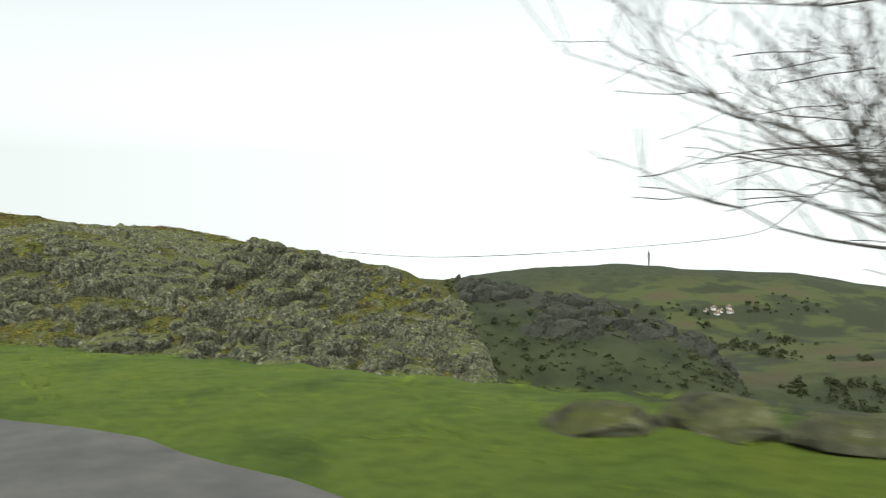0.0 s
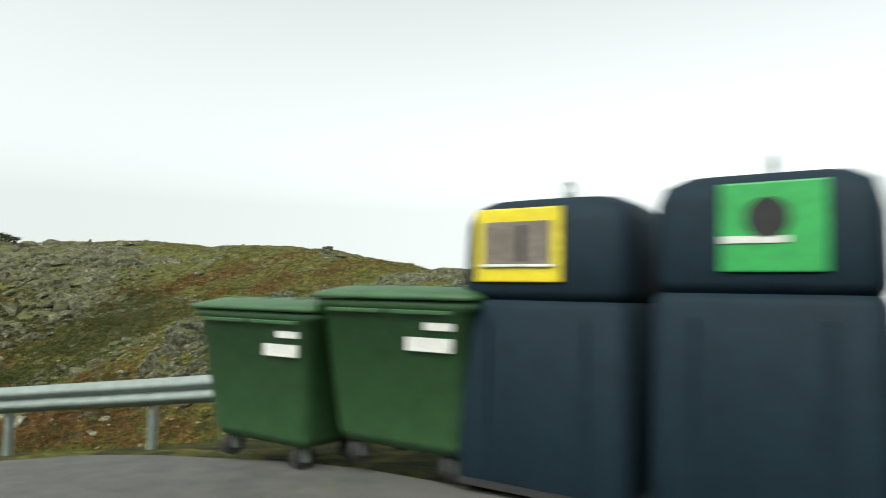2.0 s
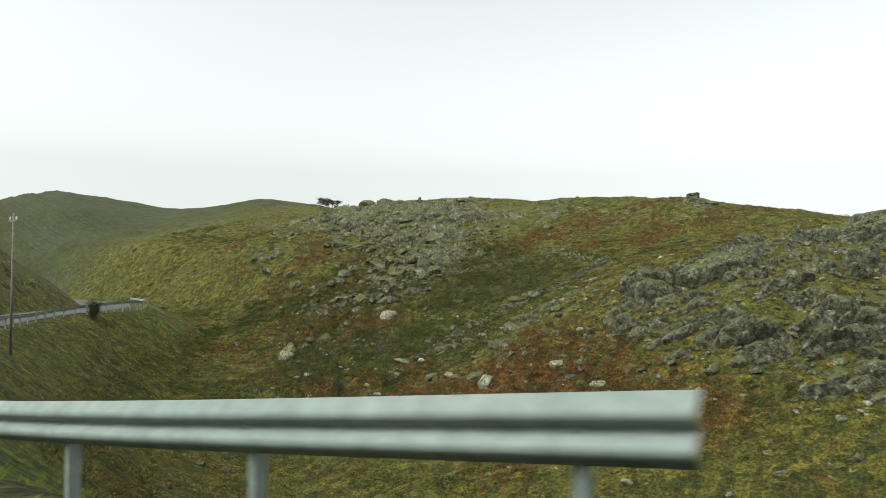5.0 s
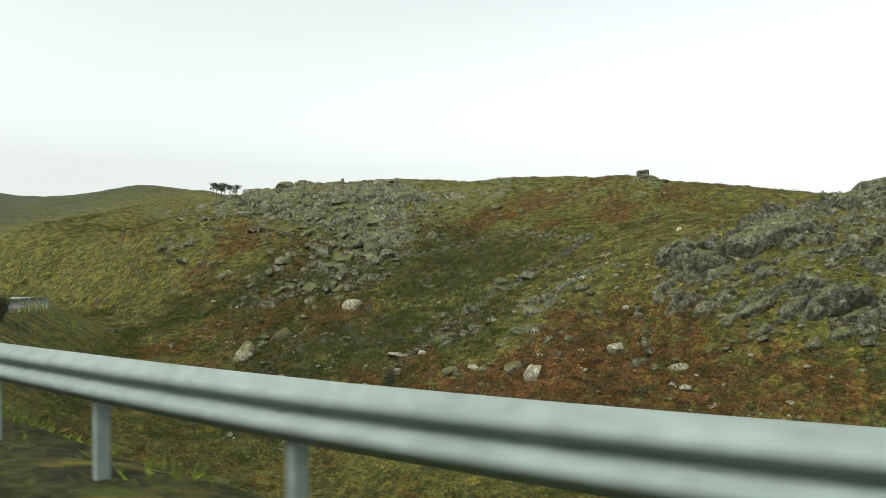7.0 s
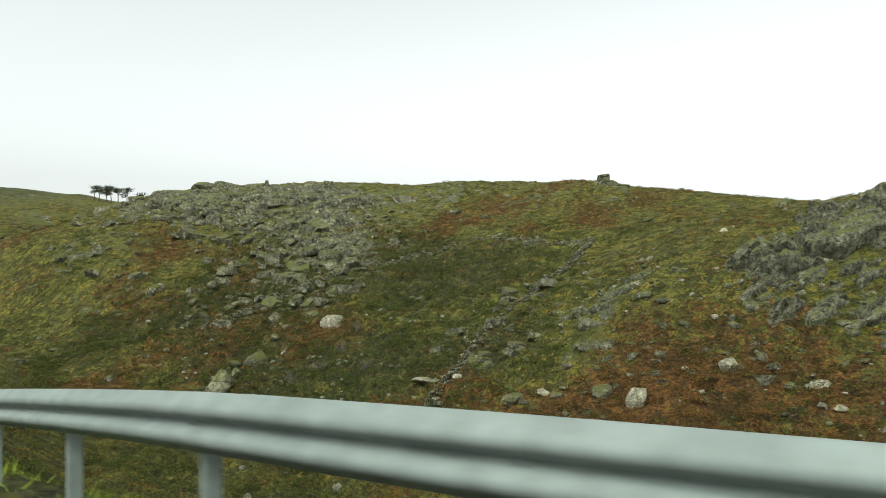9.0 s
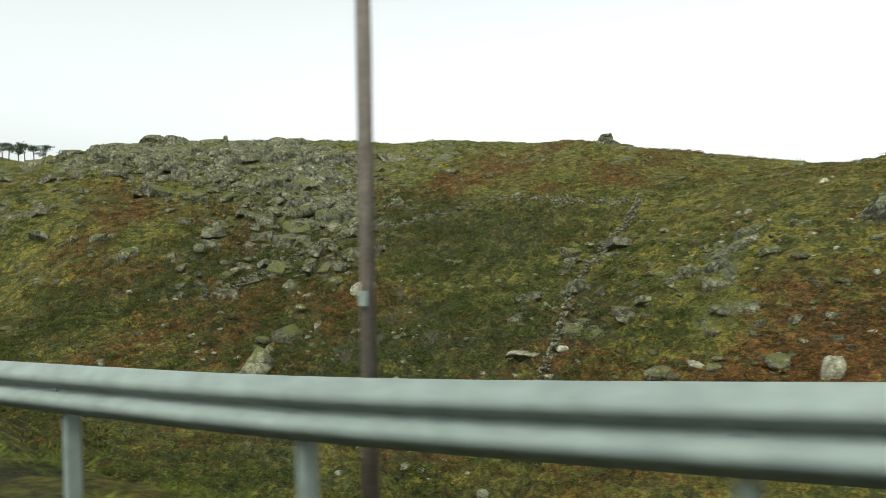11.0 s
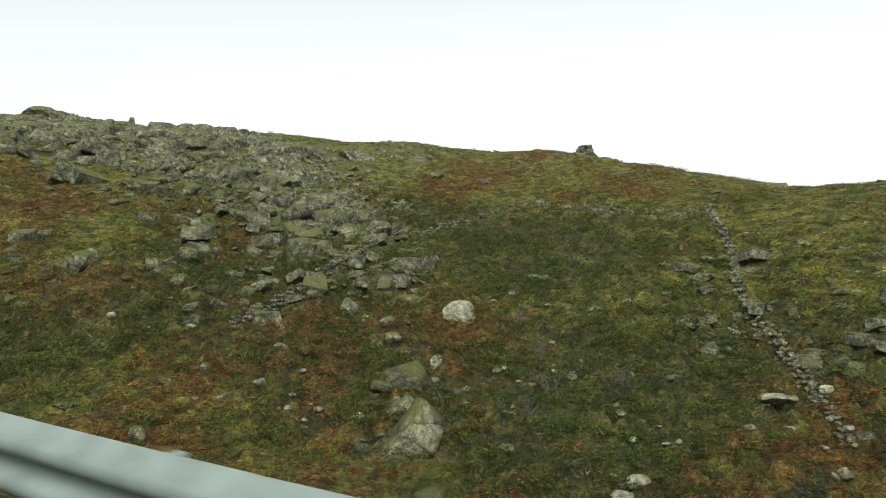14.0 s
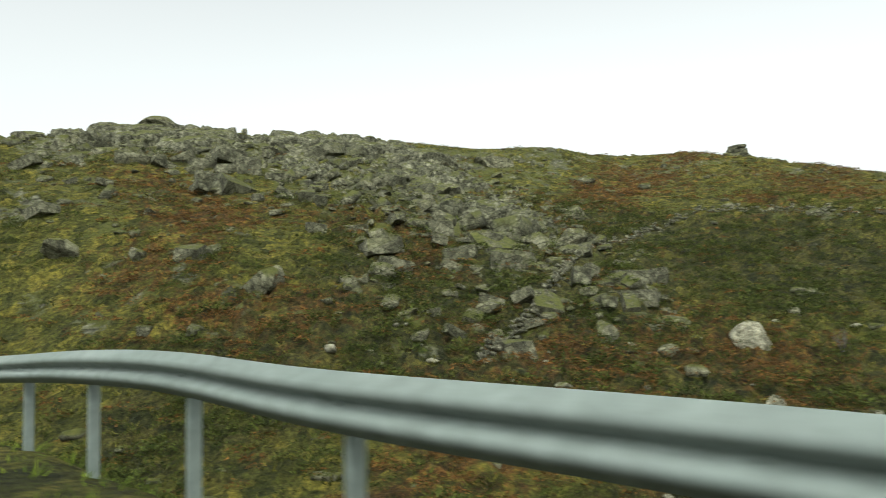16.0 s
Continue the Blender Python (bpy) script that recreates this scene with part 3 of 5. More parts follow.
def build_ground():
    grow = lambda a, n, f: np.cumsum(a * f ** np.arange(n))
    xs = np.concatenate([(-176 - grow(0.6, 50, 1.13))[::-1], np.arange(-176, 12, 0.36), np.arange(12, 110, 1.6), 110 + grow(1.8, 65, 1.07)])
    ys = np.concatenate([(-14 - grow(1.0, 34, 1.16))[::-1], np.arange(-14, 44, 0.6), np.arange(44, 132, 0.33), np.arange(132, 290, 2.2), 290 + grow(2.4, 60, 1.075)])
    X, Y = np.meshgrid(xs, ys)
    Z = ground_height(X, Y)
    ny, nx = X.shape
    co = np.stack([X, Y, Z], 2).reshape(-1, 3)
    idx = np.arange(nx * ny).reshape(ny, nx)
    quads = np.stack([idx[:-1, :-1], idx[:-1, 1:], idx[1:, 1:], idx[1:, :-1]], 2).reshape(-1, 4)
    me = bpy.data.meshes.new("ground")
    me.vertices.add(len(co))
    me.vertices.foreach_set("co", co.ravel())
    me.loops.add(quads.size)
    me.loops.foreach_set("vertex_index", quads.ravel().astype(np.int32))
    me.polygons.add(len(quads))
    me.polygons.foreach_set("loop_start", np.arange(0, quads.size, 4, dtype=np.int32))
    me.polygons.foreach_set("loop_total", np.full(len(quads), 4, dtype=np.int32))
    me.polygons.foreach_set("use_smooth", np.ones(len(quads), dtype=bool))
    me.materials.append(GROUND)
    me.update()
    crag = rockiness(X, Y)
    crag = 0.25 * (crag[:-1, :-1] + crag[:-1, 1:] + crag[1:, 1:] + crag[1:, :-1])
    me.polygons.foreach_set("use_smooth", (crag < 0.33).ravel())
    lat, rz = road_frame(X, Y)
    edge = np.interp(X, EDGE_X, EDGE_W)
    near = smooth01((lat - edge - 3) / 8)
    rock = rockiness(X, Y) * near * np.where((X > -80) & (X < 8), 0.4, 1.0)
    rock = np.where(lat < -6, 0.6 * fbm(X / 4, Y / 4, 4, 77) + 0.2, rock)
    lawn = smooth01((X + 24) / 6) * (1 - smooth01((lat - edge - 5) / 4)) * (lat > 0)
    lawn = np.maximum(lawn, 0.45 * (1 - near) * (lat > 0) * fbm(X / 3, Y / 3, 3, 88) * 1.4)
    r = np.hypot(X + 90, Y - 40)
    far = np.maximum(smooth01((r - 175) / 70), smooth01((X - 2) / 8) * smooth01((Y - 26) / 10))
    far = np.maximum(far, 0.7 * smooth01((-185 - X) / 30))
    fields = smooth01((Y - 330) / 120) * (1 - smooth01((Y - 720) / 80)) * smooth01((X - 60) / 100) * 0.9
    for name, v in (("rock", rock), ("heather", heather_mask(X, Y) * near), ("bracken", bracken_mask(X, Y) * near), ("lawn", lawn), ("far", far), ("fields", fields)):
        a = me.attributes.new(name, 'FLOAT', 'POINT')
        a.data.foreach_set("value", v.astype(np.float32).ravel())
    ob = new("ground", me)
    tagged(ob, "rough moorland ground with grass, heather, rust bracken and granite", "ground", "", "structure")


build_ground()


# ---- road ----
def ribbon(name, left, right, lift, mat, label, step=1):
    bm = bmesh.new()
    prev = None
    for i in range(0, len(ROAD), step):
        p = Vector(ROAD[i])
        d = Vector(ROAD[min(i + 1, len(ROAD) - 1)]) - Vector(ROAD[max(i - 1, 0)])
        side = Vector((d.y, -d.x, 0)).normalized()
        r = right(p.x) + 0.15 * math.sin(i * 1.3) * math.cos(i * 0.37)
        row = [bm.verts.new(p + side * (left + (r - left) * k / 6) + Vector((0, 0, lift - (0.03 if k in (0, 6) else 0)))) for k in range(7)]
        if prev:
            for k in range(6):
                bm.faces.new((prev[k], prev[k + 1], row[k + 1], row[k]))
        prev = row
    me = bpy.data.meshes.new(name)
    bm.normal_update()
    bm.to_mesh(me)
    bm.free()
    me.materials.append(mat)
    return tagged(new(name, me), label, "road", "", "structure")


ribbon("road", -4.4, lambda x: min(1.5, float(np.interp(x, EDGE_X, EDGE_W)) - 1.05) if x < -45 else float(np.interp(x, [-45, -36, -26, -15, 0, 30], [2.2, 3.2, 4.6, 3.4, 2.0, 2.0])), 0.0, ASPHALT, "worn grey asphalt mountain road with ragged edges")


# ---- guard rails ----
BEAM = [(0.0, 0.0), (0.012, -0.006), (0.03, -0.03), (0.075, -0.055), (0.085, -0.085), (0.075, -0.11), (0.02, -0.14), (0.01, -0.155), (0.02, -0.17), (0.075, -0.20), (0.085, -0.225), (0.075, -0.255), (0.03, -0.28), (0.012, -0.304), (0.0, -0.31)]


def beam_bm(line):
    bm = bmesh.new()
    prev = None
    for i, p in enumerate(line):
        d = Vector(line[min(i + 1, len(line) - 1)]) - Vector(line[max(i - 1, 0)])
        side = Vector((-d.y, d.x, 0)).normalized()   # towards the road
        row = [bm.verts.new(Vector(p) + side * a + Vector((0, 0, b))) for a, b in BEAM]
        row += [bm.verts.new(Vector(p) + side * (a - 0.004) + Vector((0, 0, b - 0.001))) for a, b in reversed(BEAM)]
        if prev:
            n = len(row)
            for k in range(n):
                bm.faces.new((prev[k], prev[(k + 1) % n], row[(k + 1) % n], row[k]))
        prev = row
    bmesh.ops.recalc_face_normals(bm, faces=bm.faces)
    return bm


def resample(line, step):
    s = np.concatenate([[0], np.cumsum(np.linalg.norm(np.diff(line, axis=0), axis=1))])
    q = np.arange(0, s[-1], step)
    return np.stack([np.interp(q, s, line[:, k]) for k in range(3)], 1)


def guard_rail(line, label):
    root = thing("guard_rail", pose(0, 0, 0), label, "guard rail", "roadside guard rails")
    pts = resample(line, 0.5)
    for a in range(0, len(pts) - 1, 8):
        seg = pts[a:a + 9].copy()
        if len(seg) > 1:
            seg[:, 2] += 0.0015 * (a // 8 % 2)
            part("beam", beam_bm([tuple(p) for p in seg]), ZINC, root, smooth=True)
    post = box_bm(0.055, 0.10, 1.25, 0.012)
    me = bpy.data.meshes.new("post")
    post.to_mesh(me)
    post.free()
    me.materials.append(ZINC)
    bolt = bpy.data.meshes.new("bolt")
    bb = tube_bm([(0, 0.02, 0), (0, -0.012, 0), (0, -0.018, 0)], [0.016, 0.016, 0.008], 8)
    bb.to_mesh(bolt)
    bb.free()
    bolt.materials.append(ZINC)
    for a in range(1, len(pts) - 1, 4):
        d = pts[a + 1] - pts[a - 1]
        ang = math.atan2(d[1], d[0])
        back = Vector((d[1], -d[0], 0)).normalized() * 0.075
        o = new("post", me)
        o.parent = root
        o.matrix_basis = Matrix.Translation(Vector(pts[a]) + back + Vector((0, 0, -1.28))) @ Matrix.Rotation(ang, 4, 'Z')
        q = new("bolt", bolt)
        q.parent = o
        q.matrix_basis = Matrix.Translation((0, 0.09, 1.125)) @ Matrix.Rotation(math.pi, 4, 'Z')
    return root


rail_a = guard_rail(RAIL_A, "galvanised steel guard rail on the grassy verge beside the bins")
rail_b = guard_rail(RAIL_B, "long galvanised steel guard rail along the descending road")
# blunt rounded end of the first rail
ends = resample(RAIL_A, 0.5)
last, step = Vector(ends[-1]), (Vector(ends[-1]) - Vector(ends[-2])).normalized()
nose = beam_bm([tuple(last + step * 0.16 * (1 - (1 - k / 8) ** 2)) for k in range(9)])
for v in nose.verts:
    s = max(0.0, (v.co - last).dot(step) / 0.16)
    mid_z = last.z - 0.155
    v.co.z = mid_z + (v.co.z - mid_z) * math.sqrt(max(0.02, 1 - s ** 3))
part("end_piece", nose, ZINC, rail_a, "rounded end piece", None, True)


# ---- rocks ----
def chiselled(seed, level, size, flat=0.0, planes=9, rough=0.06):
    """A granite block: a sphere cut by random planes, with a rough skin. Returns vertices and faces."""
    rnd = random.Random(seed)
    bm = bmesh.new()
    bmesh.ops.create_icosphere(bm, subdivisions=level, radius=1.0)
    cuts = []
    for k in range(planes):
        n = Vector((rnd.gauss(0, 1), rnd.gauss(0, 1), rnd.gauss(0, 0.8))).normalized()
        cuts.append((n, rnd.uniform(0.42, 0.8)))
    if flat:
        cuts.append((Vector((rnd.uniform(-.15, .15), rnd.uniform(-.15, .15), 1)).normalized(), 1 - flat))
    for v in bm.verts:
        for n, d in cuts:
            s = v.co.dot(n) - d
            if s > 0:
                v.co -= n * s
        v.co += Vector(noise.noise_vector(v.co * 2.3 + Vector((seed * 3.7, seed, 0)))) * rough
        if level > 2:
            v.co += Vector(noise.noise_vector(v.co * 6.5 + Vector((seed, 0, seed * 1.3)))) * 0.03
            v.co += v.co.normalized() * -0.06 * max(0.0, 1 - abs(noise.noise(v.co * 1.9 + Vector((0, seed * 2.1, 0)))) / 0.06)
        v.co = Vector((v.co.x * size[0], v.co.y * size[1], v.co.z * size[2]))
    bm.verts.index_update()
    out = np.array([v.co[:] for v in bm.verts]), [[v.index for v in f.verts] for f in bm.faces]
    bm.free()
    return out


def boulder(name, x, y, size, turn, seed, label, flat=0.0, sink=0.25, level=4, mat=None, planes=9, tilt=0.0):
    v, f = chiselled(seed, level, size, flat, planes, 0.05)
    z = put_z(x, y)
    lo = -size[2] * (0.62 - sink)
    ob = new(name, mesh_from(name, v.tolist(), f, mat or GRANITE))
    ob.matrix_basis = pose(x, y, z - lo * 0.75, tilt, 0, turn)
    return tagged(ob, label, "boulder" if name != "standing_stone" else "stone", "")


def scatter(name, variants, spots, mat, label, category, smooth=False):
    """Many small natural pieces joined in one mesh. spots: x, y, z, size, turn, stretch."""
    V, F, base = [], [], 0
    for k, (x, y, z, s, a, st) in enumerate(spots):
        v, f = variants[k % len(variants)]
        c, n = math.cos(a), math.sin(a)
        w = np.empty_like(v)
        w[:, 0] = x + s * (c * v[:, 0] - n * v[:, 1])
        w[:, 1] = y + s * (n * v[:, 0] + c * v[:, 1])
        w[:, 2] = z + s * st * v[:, 2]
        V.append(w)
        F.append(np.asarray(f) + base)
        base += len(v)
    V, F = np.concatenate(V), np.concatenate(F)
    me = bpy.data.meshes.new(name)
    n = F.shape[1]
    me.vertices.add(len(V))
    me.vertices.foreach_set("co", V.ravel())
    me.loops.add(F.size)
    me.loops.foreach_set("vertex_index", F.ravel().astype(np.int32))
    me.polygons.add(len(F))
    me.polygons.foreach_set("loop_start", np.arange(0, F.size, n, dtype=np.int32))
    me.polygons.foreach_set("loop_total", np.full(len(F), n, dtype=np.int32))
    if smooth:
        me.polygons.foreach_set("use_smooth", np.ones(len(F), dtype=bool))
    me.materials.append(mat)
    me.update()
    return tagged(new(name, me), label, category, "", "stuff")


def sample(n, x0, x1, y0, y1, chance, seed):
    g = np.random.default_rng(seed)
    x, y = g.uniform(x0, x1, n), g.uniform(y0, y1, n)
    keep = g.random(n) < chance(x, y)
    x, y = x[keep], y[keep]
    return x, y, ground_height(x, y), g


def right_of_rail(x, y, margin):
    lat, _ = road_frame(x, y)
    return smooth01((lat - np.interp(x, EDGE_X, EDGE_W) - margin) / 2.0)


def scree(x, y):
    g = lambda cx, cy, sx, sy: np.exp(-((x - cx) / sx) ** 2 - ((y - cy) / sy) ** 2)
    s = 0.9 * g(-128, 98, 22, 13) + 0.75 * g(-112, 84, 9, 12) + 0.35 * g(-78, 58, 12, 6) + 0.3 * g(-92, 66, 9, 9) + 0.25 * g(-95, 108, 30, 7)
    return np.clip(s + 0.06 + 0.75 * g(-56, 68, 18, 12) + 0.6 * g(-30, 84, 20, 14), 0, 1)


def joint_block(seed, tilt, dip=None):
    """An angular granite block: the hull of a box with chipped corners."""
    g = np.random.default_rng(seed)
    bm = bmesh.new()
    half = np.array([1.0, g.uniform(0.5, 0.85), g.uniform(0.32, 0.62)])
    for cx in (-1, 1):
        for cy in (-1, 1):
            for cz in (-1, 1):
                c = np.array([cx, cy, cz]) * half * (1 + g.uniform(-0.22, 0.12, 3))
                for k in range(3):
                    d = c.copy()
                    d[k] *= 1 - g.uniform(0.08, 0.42)
                    bm.verts.new(d)
    bmesh.ops.convex_hull(bm, input=list(bm.verts))
    for v in [v for v in bm.verts if not v.link_faces]:
        bm.verts.remove(v)
    bmesh.ops.triangulate(bm, faces=list(bm.faces))
    turn = Euler((g.normal(0, tilt), g.normal(0, tilt), g.uniform(0, 6.28)) if dip is None else (g.normal(0.2, 0.25), g.normal(dip, 0.22), g.normal(0, 0.35))).to_matrix()
    bm.verts.index_update()
    v = np.array([(turn @ q.co)[:] for q in bm.verts])
    f = np.array([[q.index for q in t.verts] for t in bm.faces])
    bm.free()
    return v, f


def field_stone(seed):
    v, f = chiselled(seed, 2, (1.0, 0.72, 0.55), 0.15, 7, 0.07)
    return v, np.array(f)


rock_kinds = [joint_block(400 + k, 0.22) for k in range(8)] + [field_stone(430 + k) for k in range(16)]
random.Random(4).shuffle(rock_kinds)
block_kinds = [k for k in rock_kinds if len(k[0]) < 42]
stone_kinds = [k for k in rock_kinds if len(k[0]) >= 42]


def clump(x, y, scale, k):
    return smooth01((fbm(x / scale, y / scale, 4, k) - 0.40) / 0.24)


x, y, z, g = sample(30000, -190, 4, 22, 124, lambda x, y: np.clip(scree(x, y), 0.035, 1) * right_of_rail(x, y, 6) * (0.06 + 1.2 * clump(x, y, 4, 21)), 11)
sizes = np.clip(np.exp(g.normal(-1.55, 0.55, len(x))), 0.08, 0.6)
mixed = stone_kinds[:9] + block_kinds[:3]
scatter("scattered_rocks", mixed, list(zip(x, y, z + 0.02 * sizes, sizes, g.uniform(0, 6.28, len(x)), g.uniform(0.7, 1.3, len(x)))), GRANITE, "grey mossy granite stones strewn over the hillside", "stones")
x, y, z, g = sample(1900, -125, -52, 46, 74, lambda x, y: 0.30 * right_of_rail(x, y, 14) * (0.15 + 1.6 * clump(x, y, 3, 25)), 12)
sizes = np.clip(np.exp(g.normal(-1.6, 0.45, len(x))), 0.1, 0.45)
scatter("pale_stones", stone_kinds, list(zip(x, y, z + 0.08 * sizes, sizes, g.uniform(0, 6.28, len(x)), g.uniform(0.7, 1.2, len(x)))), PALE_GRANITE, "pale loose granite stones among rust bracken", "stones")
slab_kinds = [joint_block(500 + k, 0, -0.5 if k % 3 else -0.1) for k in range(18)]
x, y, z, g = sample(17000, -168, -2, 52, 112, lambda x, y: np.where(x > -80, 0.10, 0.45) * smooth01((rockiness(x, y) - 0.26) / 0.25) * (0.3 + clump(x, y, 6, 29)) * ((x > -80) | (y < 102)), 13)
sizes = np.clip(np.exp(g.normal(-1.15, 0.62, len(x))), 0.12, 1.15)
scatter("crag_blocks", slab_kinds, list(zip(x, y, z - 0.22 * sizes, sizes, g.normal(0.0, 0.4, len(x)), g.uniform(0.8, 1.4, len(x)))), CRAG_GRANITE, "fractured mossy granite blocks of the crag", "rocks")



# ---- bedrock crag ----
def jointed(p, k):
    """Cells of jointed rock in space: a height with a tilt for each cell, and the distance to its rim."""
    i = np.floor(p)
    best, second, h = np.full(len(p), 9.0), np.full(len(p), 9.0), np.zeros(len(p))
    for dx in (-1, 0, 1):
        for dy in (-1, 0, 1):
            for dz in (-1, 0, 1):
                c = i + (dx, dy, dz)
                key = c[:, 1] + 613 * c[:, 2]
                o = np.stack([hash2(c[:, 0], key, k + q) for q in range(3)], 1)
                d3 = p - c - 0.1 - 0.8 * o
                d = np.linalg.norm(d3, axis=1)
                lean = hash2(c[:, 0], key, k + 3) + d3[:, 0] * (hash2(c[:, 0], key, k + 4) - 0.5) * 0.7 + d3[:, 1] * (hash2(c[:, 0], key, k + 5) - 0.35) * 0.9
                closer = d < best
                second = np.where(closer, best, np.minimum(second, d))
                h = np.where(closer, lean, h)
                best = np.where(closer, d, best)
    return h, second - best


def build_crag(x0, x1, y0, y1, step, gain, spread, label, mat=BEDROCK, size=1.0):
    xs, ys = np.arange(x0, x1, step), np.arange(y0, y1, 0.85 * step)
    X, Y = np.meshgrid(xs, ys)
    Z = ground_height(X, Y, False)
    gy, gx = np.gradient(Z, ys, xs)
    n = np.stack([-gx, -gy - 0.3, np.ones_like(gx)], 2).reshape(-1, 3)
    n /= np.linalg.norm(n, axis=1)[:, None]
    P = np.stack([X, Y, Z], 2).reshape(-1, 3)
    x, y = P[:, 0], P[:, 1]
    m = smooth01((rockiness(x, y) - spread) / 0.22) * smooth01((x - x0) / 3) * smooth01((x1 - x) / 3) * smooth01((y - y0) / 2) * smooth01((y1 - y) / 3)
    # joints: long ones dip to the west, the second set runs across them, the third lies along the face
    along = Vector((-0.80, -0.12, -0.58)).normalized()
    out = Vector((0.05, -0.75, 0.66))
    across = out.cross(along).normalized()
    turn = np.array([along, across, along.cross(across)])
    warp = np.stack([fbm(x / 3, y / 3, 3, 141), fbm(x / 3, y / 3, 3, 144), fbm(x / 3, y / 3, 3, 147)], 1) - 0.5
    q = (P + 1.5 * warp) @ turn.T
    h0, e0 = jointed(q / size / (6.0, 2.6, 4.0), 151)
    h1, e1 = jointed(q / size / (2.4, 1.05, 1.6), 161)
    h2, e2 = jointed((P + 0.4 * warp) @ turn.T / size / (0.95, 0.48, 0.7), 171)
    swell = fbm(x / 11, y / 11, 3, 181) - 0.5
    d = 2.4 * swell + 2.0 * (h0 - 0.5) - 1.0 * (1 - smooth01(e0 / 0.2)) + 0.35 * smooth01(e0 / 0.6) + 0.9 * (h1 - 0.5) - 0.45 * (1 - smooth01(e1 / 0.2)) + 0.25 * smooth01(e1 / 0.5) - 0.2 + 0.28 * (h2 - 0.5) - 0.15 * (1 - smooth01(e2 / 0.25))
    d = gain * np.minimum(d + 0.35, 0.7 + 0.4 * d) * (1 - 0.7 * smooth01((y - 75) / 9) * (x > -66) * (x < -30)) + 0.10 * (fbm(x / 0.5, y / 0.5, 3, 185) - 0.5)
    turf = smooth01((fbm(x / 5.5, y / 4, 4, 191) - np.where(x > -61, 0.38, np.where(x > -90, 0.50, 0.48))) / 0.10)
    d = d * m - (1 - m) * 0.9 + 0.25 * m - 0.7 * (1 - turf) * m
    P = P + n * d[:, None]
    ny, nx = X.shape
    idx = np.arange(nx * ny).reshape(ny, nx)
    quads = np.stack([idx[:-1, :-1], idx[:-1, 1:], idx[1:, 1:], idx[1:, :-1]], 2).reshape(-1, 4)
    quads = quads[m[quads].max(1) > 0.02]
    used = np.unique(quads)
    back = np.zeros(len(P), int)
    back[used] = np.arange(len(used))
    me = bpy.data.meshes.new("crag")
    me.from_pydata(P[used].tolist(), [], back[quads].tolist())
    me.materials.append(mat)
    tagged(new("crag", me), label, "crag", "", "structure")


build_crag(-88, 7, 45, 104, 0.215, 1.0, 0.22, "jointed grey granite crag with moss in its cracks")
build_crag(-172, -108, 86, 112, 0.24, 0.6, 0.34, "blocky grey granite outcrop along the stony ridge")
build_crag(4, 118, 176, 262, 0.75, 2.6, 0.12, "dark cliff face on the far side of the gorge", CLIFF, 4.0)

# single larger boulders, lying thick on the stony shoulder of the hill and thinly elsewhere
slab_meshes = []
for k in range(9):
    v, f = chiselled(460 + k, 3, (1.0, 0.7, 0.5), 0.25, 8, 0.05) if k < 3 else joint_block(470 + k, 0.15)
    slab_meshes.append(mesh_from("boulder", v.tolist(), np.asarray(f).tolist(), GRANITE))
# centre, spread, how many, usual half length
PATCHES = [(-116, 82, 4.5, 4.5, 70, 0.62), (-118, 73, 3.0, 2.5, 22, 0.5), (-110.5, 77, 2.2, 4.0, 26, 0.5), (-107, 78, 3.0, 4.0, 14, 0.45), (-91.5, 66, 1.6, 3.2, 30, 0.30), (-86.5, 64, 2.2, 3.0, 26, 0.33),
           (-88.5, 74, 2.0, 2.5, 14, 0.36), (-132, 92, 8.0, 4.5, 60, 0.75), (-120, 97, 5.0, 4.0, 26, 0.6), (-75, 57.5, 3.6, 1.6, 20, 0.36), (-140, 78, 10.0, 8.0, 24, 0.5), (-66, 59, 4.0, 2.0, 10, 0.4)]
g = np.random.default_rng(14)
for cx, cy, sx, sy, count, usual in PATCHES:
    for k in range(count):
        x, y = cx + sx * g.normal(), cy + sy * g.normal()
        s = float(np.clip(usual * np.exp(g.normal(0, 0.42)), 0.2, 1.25))
        ob = new("boulder", slab_meshes[g.integers(9)])
        ob.matrix_basis = pose(x, y, put_z(x, y) + 0.08 * s, g.normal(0, 9), g.normal(12, 9), g.uniform(0, 360)) @ Matrix.Diagonal((s, s * g.uniform(0.8, 1.2), s * g.uniform(0.8, 1.25), 1))
        tagged(ob, "grey lichened granite boulder sunk in the heath", "boulder", "boulders on the hillside")

boulder("boulder", -104.9, 71.2, (1.25, 0.8, 0.85), 25, 47, "pale whale-backed granite boulder half sunk in heather", 0.1, 0.35, 4, PALE_GRANITE, 7)
boulder("boulder", -106.9, 66.0, (0.55, 0.4, 0.5), 80, 6, "small pale upright granite stone in rust bracken", 0, 0.3, 3, PALE_GRANITE)
boulder("boulder", -85.6, 56.6, (0.85, 0.65, 0.5), 10, 7, "grey granite boulder with a flat top in bracken", 0.3, 0.3, 4)
boulder("boulder", -92.6, 60.5, (1.1, 0.7, 0.38), 15, 8, "low pale granite slab lying in bracken", 0.45, 0.3, 3, PALE_GRANITE)
boulder("boulder", -69.2, 55.0, (0.75, 0.5, 0.4), -20, 9, "pale flat granite stone below the crag", 0.4, 0.3, 3, PALE_GRANITE)
boulder("boulder", -73.4, 56.7, (0.8, 0.6, 0.55), 50, 10, "pale angular granite stone in rust bracken", 0.2, 0.3, 3, PALE_GRANITE)
boulder("boulder", -78.4, 54.4, (0.9, 0.6, 0.7), 30, 11, "pale split granite stone in rust bracken", 0.2, 0.3, 3, PALE_GRANITE)
